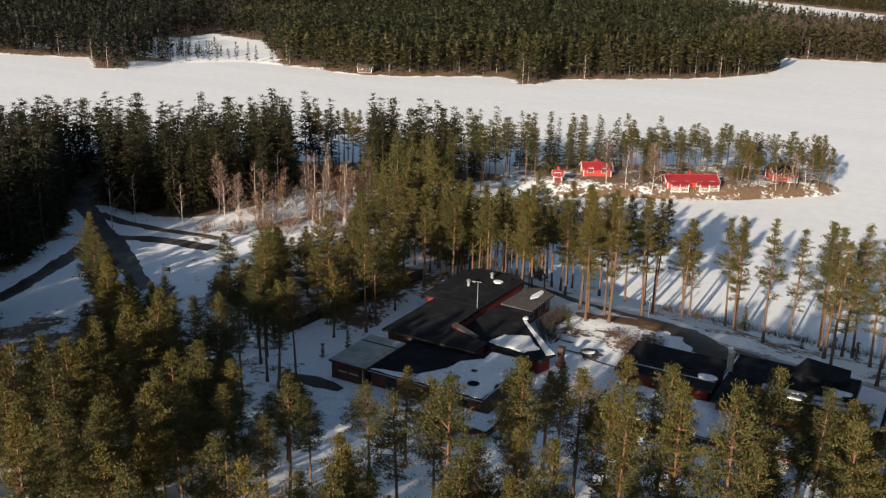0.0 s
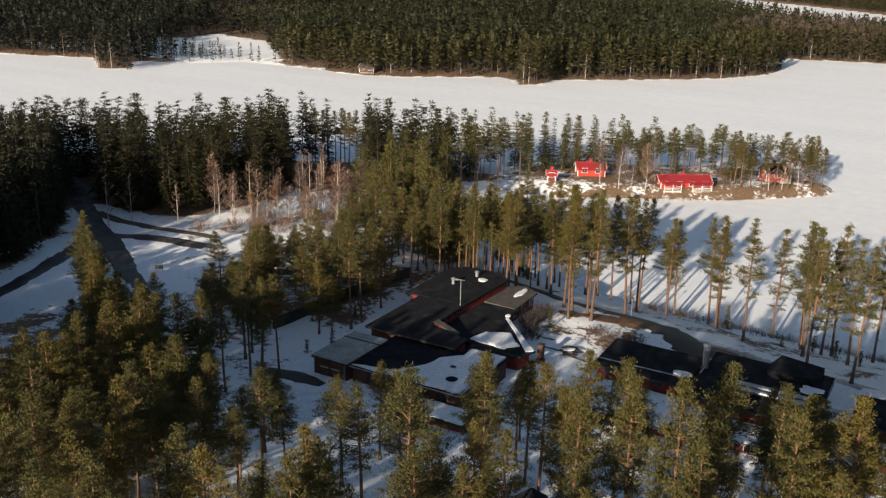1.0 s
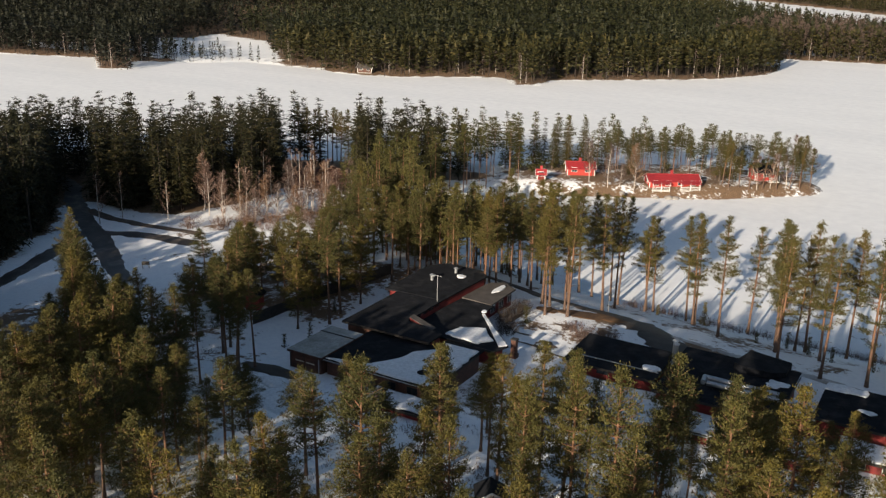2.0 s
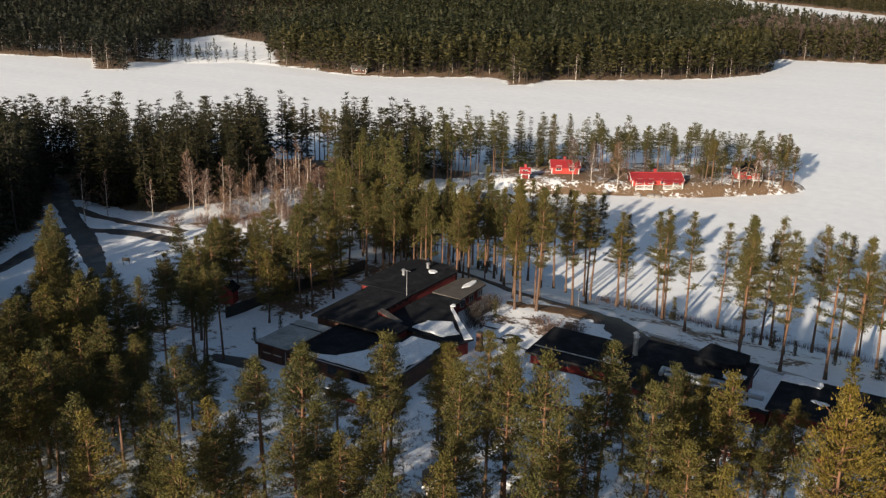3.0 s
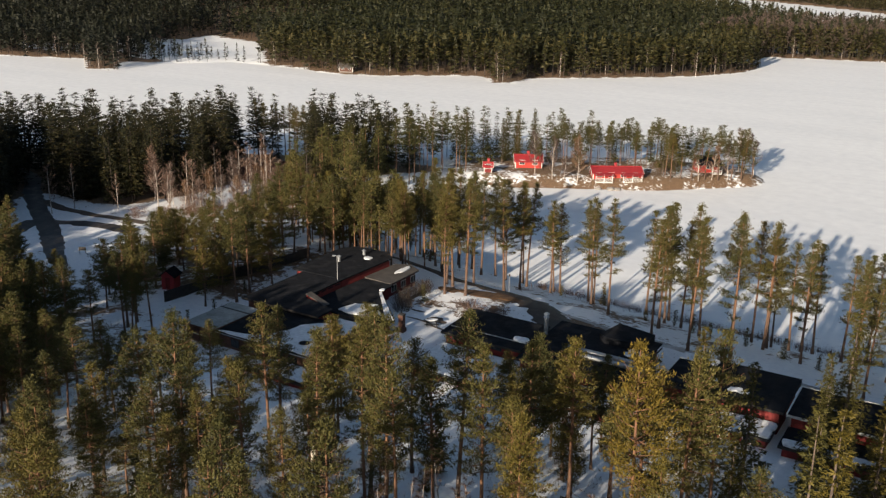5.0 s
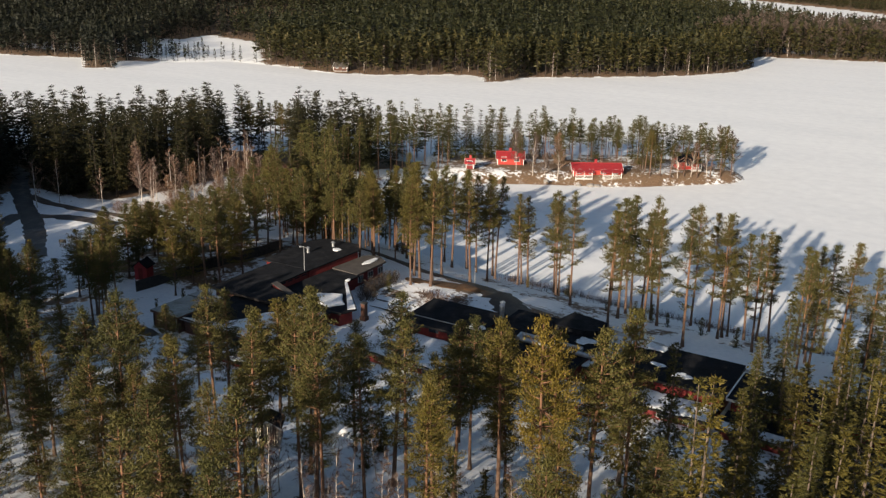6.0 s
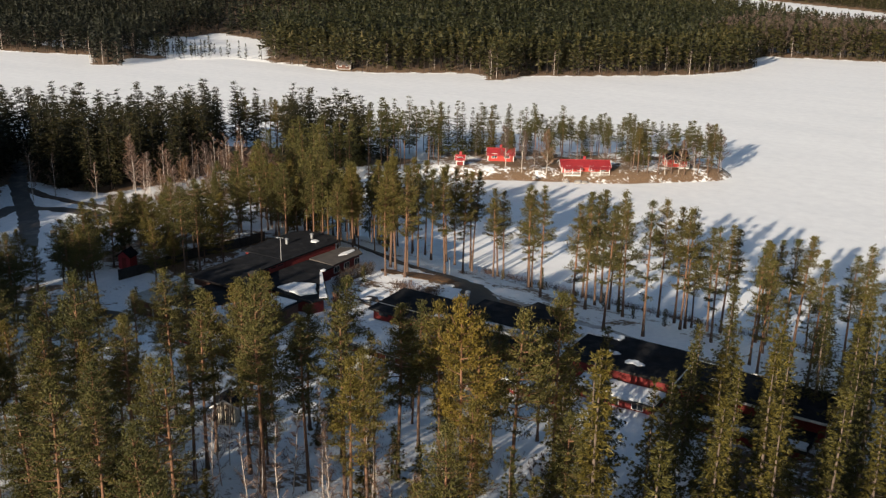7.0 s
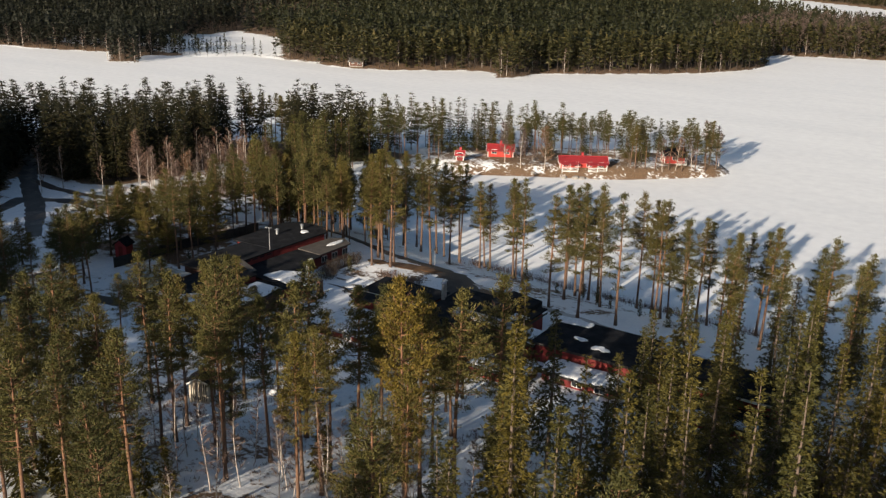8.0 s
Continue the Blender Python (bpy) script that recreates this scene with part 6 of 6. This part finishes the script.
# ---- yard, bank and clearing: small things ----
def shrub(x, y, tall, wide, seed, mat=TWIG, label="leafless red-brown shrub in the snow", name="shrub", stems=60):
    """A bush of many thin stems and twigs."""
    rng = np.random.default_rng(seed)
    a, r = rng.uniform(0, 6.28, stems), np.sqrt(rng.uniform(0, 1, stems)) * wide * 0.5
    at = np.stack([np.cos(a) * r, np.sin(a) * r, np.zeros(stems)], -1)
    way = np.stack([np.cos(a) * r * 0.9, np.sin(a) * r * 0.9, np.full(stems, tall)], -1) + rng.normal(size=(stems, 3)) * 0.18 * tall
    tris = [blades(at, way, tall * rng.uniform(0.6, 1.1, stems), 0.05, rng)]
    k = rng.integers(0, stems, stems * 5)
    s = rng.uniform(0.3, 0.95, stems * 5)[:, None]
    w = way[k] / np.linalg.norm(way[k], axis=1, keepdims=True)
    tris.append(blades(at[k] + w * s * tall * 0.8, w + rng.normal(size=(stems * 5, 3)) * 0.6, tall * 0.35, 0.035, rng))
    ob = new(name, mesh_tris("shrub", np.concatenate(tris), mat))
    ob.location = (x, y, float(height(x, y)) - 0.03)
    return tagged(ob, label, "shrub")


def small_spruce(x, y, tall, seed, label="small shade-darkened spruce in the snow"):
    wood, tris = spruce_shape(seed, tall, 0.04, tall * 0.24, 14, 7, 0.12 * tall ** 0.7)
    t = empty("spruce_tree", x, y, float(height(x, y)) - 0.05)
    part("trunk", mesh_of("trunk", *wood, SPRUCE_BARK, True), None, t)
    part("crown", mesh_tris("crown", tris, SPRUCE), None, t)
    return tagged(t, label, "tree", "spruces")


def ground_patch(name, x, y, rx, ry, mat, label, category, seed, thick=0.08, ragged=0.2):
    """A ragged sheet that follows the ground: thawed litter, a trodden spot."""
    bm = patch(bmesh.new(), x, y, rx, ry, 0.0, thick, seed, points=34, ragged=ragged)
    bmesh.ops.subdivide_edges(bm, edges=[e for e in bm.edges if e.calc_length() > 1.2], cuts=2, use_grid_fill=True)
    for v in bm.verts:
        v.co.z += float(height(v.co.x, v.co.y)) + 0.03
    me = bpy.data.meshes.new(name)
    bm.to_mesh(me)
    bm.free()
    me.materials.append(mat)
    return tagged(new(name, me), label, category, kind="structure")


for k, (x, y, rx, ry) in enumerate([(-33.6, 110.6, 3.6, 1.7), (-29.6, 111.6, 2.6, 1.4), (-37.6, 109.4, 1.8, 1.1)]):
    ground_patch("litter", x, y, rx, ry, LITTER, "brown needle litter thawed out under pines", "ground", 300 + k)
for k, (x, y, rx, ry) in enumerate([(-33.2, 105.2, 1.9, 0.35), (-35.2, 102.6, 0.8, 0.3), (-32.7, 98.4, 1.1, 0.9), (-36.4, 99.6, 0.9, 0.25), (-34.2, 96.8, 1.6, 0.22), (-31.0, 96.2, 1.8, 0.2), (-39.6, 104.0, 0.35, 2.6)]):
    ground_patch("path", x, y, rx, ry, GRAVEL, "dark thawed strip of path in the snow", "path", 320 + k, 0.05, 0.3)
for k, (x, y, w) in enumerate([(-31.0, 104.6, 2.2), (-29.4, 103.6, 2.6), (-28.0, 102.8, 2.2), (-30.2, 102.6, 1.8), (-32.4, 104.0, 1.6), (-27.0, 104.2, 1.8)]):
    shrub(x, y, 1.3, w, 340 + k)
for k, (x, y) in enumerate([(-40.6, 102.8), (-39.9, 101.2), (-40.3, 104.6), (-39.7, 106.2), (-38.9, 99.8), (-38.1, 98.4), (-40.8, 107.6)]):
    shrub(x, y, 1.5, 1.8, 360 + k, DARK_BARK, "dark leafless hedge shrub beside the wall", stems=80)
small_spruce(-37.7, 103.0, 2.4, 371, "small clipped conifer in the snowy yard")
small_spruce(-13.2, 81.0, 2.0, 372)
small_spruce(-24.8, 69.2, 1.6, 373)
for k, (x, y, t) in enumerate([(-21.0, 125.6, 3.4), (-27.4, 124.8, 1.6), (-9.0, 121.4, 2.2), (-6.2, 120.2, 2.4), (-3.0, 117.4, 2.0), (-12.6, 119.8, 1.6), (1.8, 116.4, 2.4), (-57.6, 84.2, 2.2), (-58.4, 80.4, 1.7), (-60.2, 92.6, 1.6), (7.0, 113.6, 2.6), (11.2, 112.4, 2.0)]):
    small_spruce(x, y, t, 380 + k)

for k, (x, y, t) in enumerate([(-11.2, 39.9, 7.5), (-8.0, 40.8, 6.0), (-12.9, 38.1, 6.5), (0.7, 53.5, 6.5), (4.0, 56.0, 6.0), (-23.9, 71.6, 1.5), (-17.2, 37.6, 8.0), (-5.1, 42.8, 5.0), (-12.0, 35.3, 7.0), (-9.8, 37.4, 7.5), (-9.5, 40.4, 6.0), (-6.3, 41.5, 5.5), (4.7, 58.3, 5.0), (-11.4, 64.3, 6.0), (-1.4, 60.1, 5.0), (-17.7, 45.5, 4.0), (-9.9, 60.3, 3.5)]):
    small_spruce(x, y, t, 440 + k, "young shade-darkened spruce in the understorey")

for k in range(26):
    x, y = -92.0 - 0.85 * k + 5 * math.sin(k * 2.4), 136.0 + 7 * math.sin(k * 1.7) - 0.30 * k
    shrub(x, y, 1.8 + 0.9 * math.sin(k * 3.1) ** 2, 2.4, 460 + k, label="leafless reddish brush in the snowy clearing", stems=70)

# withered reeds and low scrub along the bank
rng = np.random.default_rng(400)
n = 900
bx = rng.uniform(-34, 40, n)
by = 131.6 + 0.03 * (-bx) - np.abs(rng.normal(0, 3.2, n))
at = np.stack([bx, by, height(bx, by) - 0.03], -1)
way = np.stack([rng.normal(0, 0.15, n), rng.normal(0, 0.15, n), np.ones(n)], -1)
reeds = np.concatenate([blades(at + rng.normal(size=at.shape) * (0.22, 0.22, 0), way + rng.normal(size=way.shape) * 0.12, rng.uniform(0.5, 1.5, n), 0.05, rng) for _ in range(5)])
tagged(new("reeds", mesh_tris("reeds", reeds, TWIG)), "withered reeds and scrub along the snowy bank", "reeds", kind="stuff")

# heather tufts and stumps breaking through the snow of the near slope
n = 5200
hub = np.stack([rng.uniform(-70, 46, 420), rng.uniform(34, 92, 420)], -1)[rng.integers(0, 420, n)] + rng.normal(0, 1.1, (n, 2))
bx, by = hub[:, 0], hub[:, 1]
keep = ~((by > 75) & (bx < 28)) & ~((bx > -60) & (bx < -38) & (by > 56))
bx, by = bx[keep], by[keep]
at = np.stack([bx, by, height(bx, by) - 0.03], -1)
tufts = np.concatenate([blades(at + rng.normal(size=at.shape) * (0.18, 0.18, 0), np.stack([rng.normal(0, 0.5, len(at)), rng.normal(0, 0.5, len(at)), np.ones(len(at))], -1), rng.uniform(0.15, 0.5, len(at)), 0.07, rng) for _ in range(7)])
tagged(new("heather", mesh_tris("heather", tufts, SPRUCE_BARK)), "dark heather and twigs poking through snow", "undergrowth", kind="stuff")

# thin bare saplings on the near slope
for k in range(34):
    x, y = float(rng.uniform(-26, 20)), float(rng.uniform(40, 62))
    if clear_of(x, y, 1.2):
        plant("slim", x, y, tall=float(rng.uniform(3.5, 7.5)))

# a picnic table, benches and a bent rail in the yard
table = thing("picnic_table", "snow-covered dark timber picnic table in the yard", "table", -32.4, 96.6, G0, 35)
part("tabletop", boxed(-0.9, 0.9, -0.4, 0.4, 0.72, 0.78, 0.01), DARK, table)
for s in (-1, 1):
    part("bench", boxed(-0.9, 0.9, s * 0.75 - 0.14, s * 0.75 + 0.14, 0.43, 0.48), DARK, table)
    part("trestle", slab(bmesh.new(), [(s * 0.6 - 0.04, -0.8, 0.42), (s * 0.6 + 0.04, -0.8, 0.42), (s * 0.6 + 0.04, 0.8, 0.42), (s * 0.6 - 0.04, 0.8, 0.42)], 0.5), DARK, table)
part("snow_cover", patch(bmesh.new(), 0, 0, 0.85, 0.36, 0.78, 0.1, 420), SNOW, table)
gate = thing("wire_gate", "grey metal frame gate in the snow", "gate", -14.6, 86.2 - 5.2, G0, 10)
for x in (0, 2.6):
    part("post", rod(bmesh.new(), (x, 0, -0.1), (x, 0, 1.5), 0.035), METAL, gate)
part("rail", rod(bmesh.new(), (0, 0, 1.45), (2.6, 0, 1.45), 0.03), METAL, gate)
lamp = thing("lamp_post", "slim grey lamp post beside the lake road", "street lamp", -31.5, 115.8, float(height(-31.5, 115.8)) - 0.1)
part("pole", rod(bmesh.new(), (0, 0, 0), (0, 0, 2.6), 0.05, 0.035), METAL, lamp)
part("head", rod(bmesh.new(), (0, 0, 2.55), (0, 0, 2.85), 0.16, 0.1), DARK, lamp)

# stepped benches of the open-air stand in the wood
stand = thing("bench_stand", "stepped timber bench stand with snow between rows", "grandstand", -119, 163, 2.0, 62)
for k in range(9):
    part("bench", boxed(-7.5, 7.5, -8 + k * 1.5, -7.5 + k * 1.5, -0.4, 0.35 + k * 0.14), BROWN, stand)
back = part("stage_wall", boxed(-3.6, 3.6, -11.2, -11.0, -0.5, 2.2), BROWN, stand, "brown board stage wall")
for x in (-0.6, 0.5):
    part("post", boxed(x, x + 0.2, -11.3, -11.2, 0.2, 1.2), WHITE, back)

# rocks and debris on the cottage shore
for k, (x, y, s) in enumerate([(-53.0, 200.2, 0.8), (-50.6, 201.4, 1.1), (-49.2, 202.0, 0.9), (-46.2, 203.8, 0.6), (-60.0, 197.6, 0.7), (-35.0, 213.6, 0.5)]):
    bm = bmesh.new()
    bmesh.ops.create_icosphere(bm, subdivisions=2, radius=s)
    for v in bm.verts:
        v.co *= 1 + 0.25 * noise.noise(v.co * 1.7 + Vector((k * 3.1, 0, 0)))
        v.co.z *= 0.55
    me = bpy.data.meshes.new("boulder")
    bm.to_mesh(me)
    bm.free()
    me.materials.append(CONCRETE)
    rock = tagged(new("boulder", me), "grey shore boulder at the ice edge", "rock")
    rock.location = (x, y, max(0.0, float(height(x, y))) + 0.1 * s)

# dwellings half hidden on the far shore
x, y = -226, 334
cottage(x, y, float(height(x, y)) + 0.1, 20, 6.0, 4.6, 2.2, 1.3, ROOF_BROWN, "weathered brown far-shore cottage among trees", None, BROWN)

# snow pushed up by the shed and on the forecourt
for k, (x, y, rx, ry) in enumerate([(-47.2, 66.6, 4.4, 3.2), (-51.0, 70.8, 2.6, 1.4), (-16.6, 66.4, 3.0, 1.6)]):
    bm = patch(bmesh.new(), x, y, rx, ry, float(height(x, y)) - 0.25, 0.75, 430 + k, points=30)
    bank_mesh = bpy.data.meshes.new("snow_bank")
    bm.to_mesh(bank_mesh)
    bm.free()
    bank_mesh.materials.append(SNOW)
    tagged(new("snow_bank", bank_mesh), "bank of ploughed old snow", "snow", kind="structure")
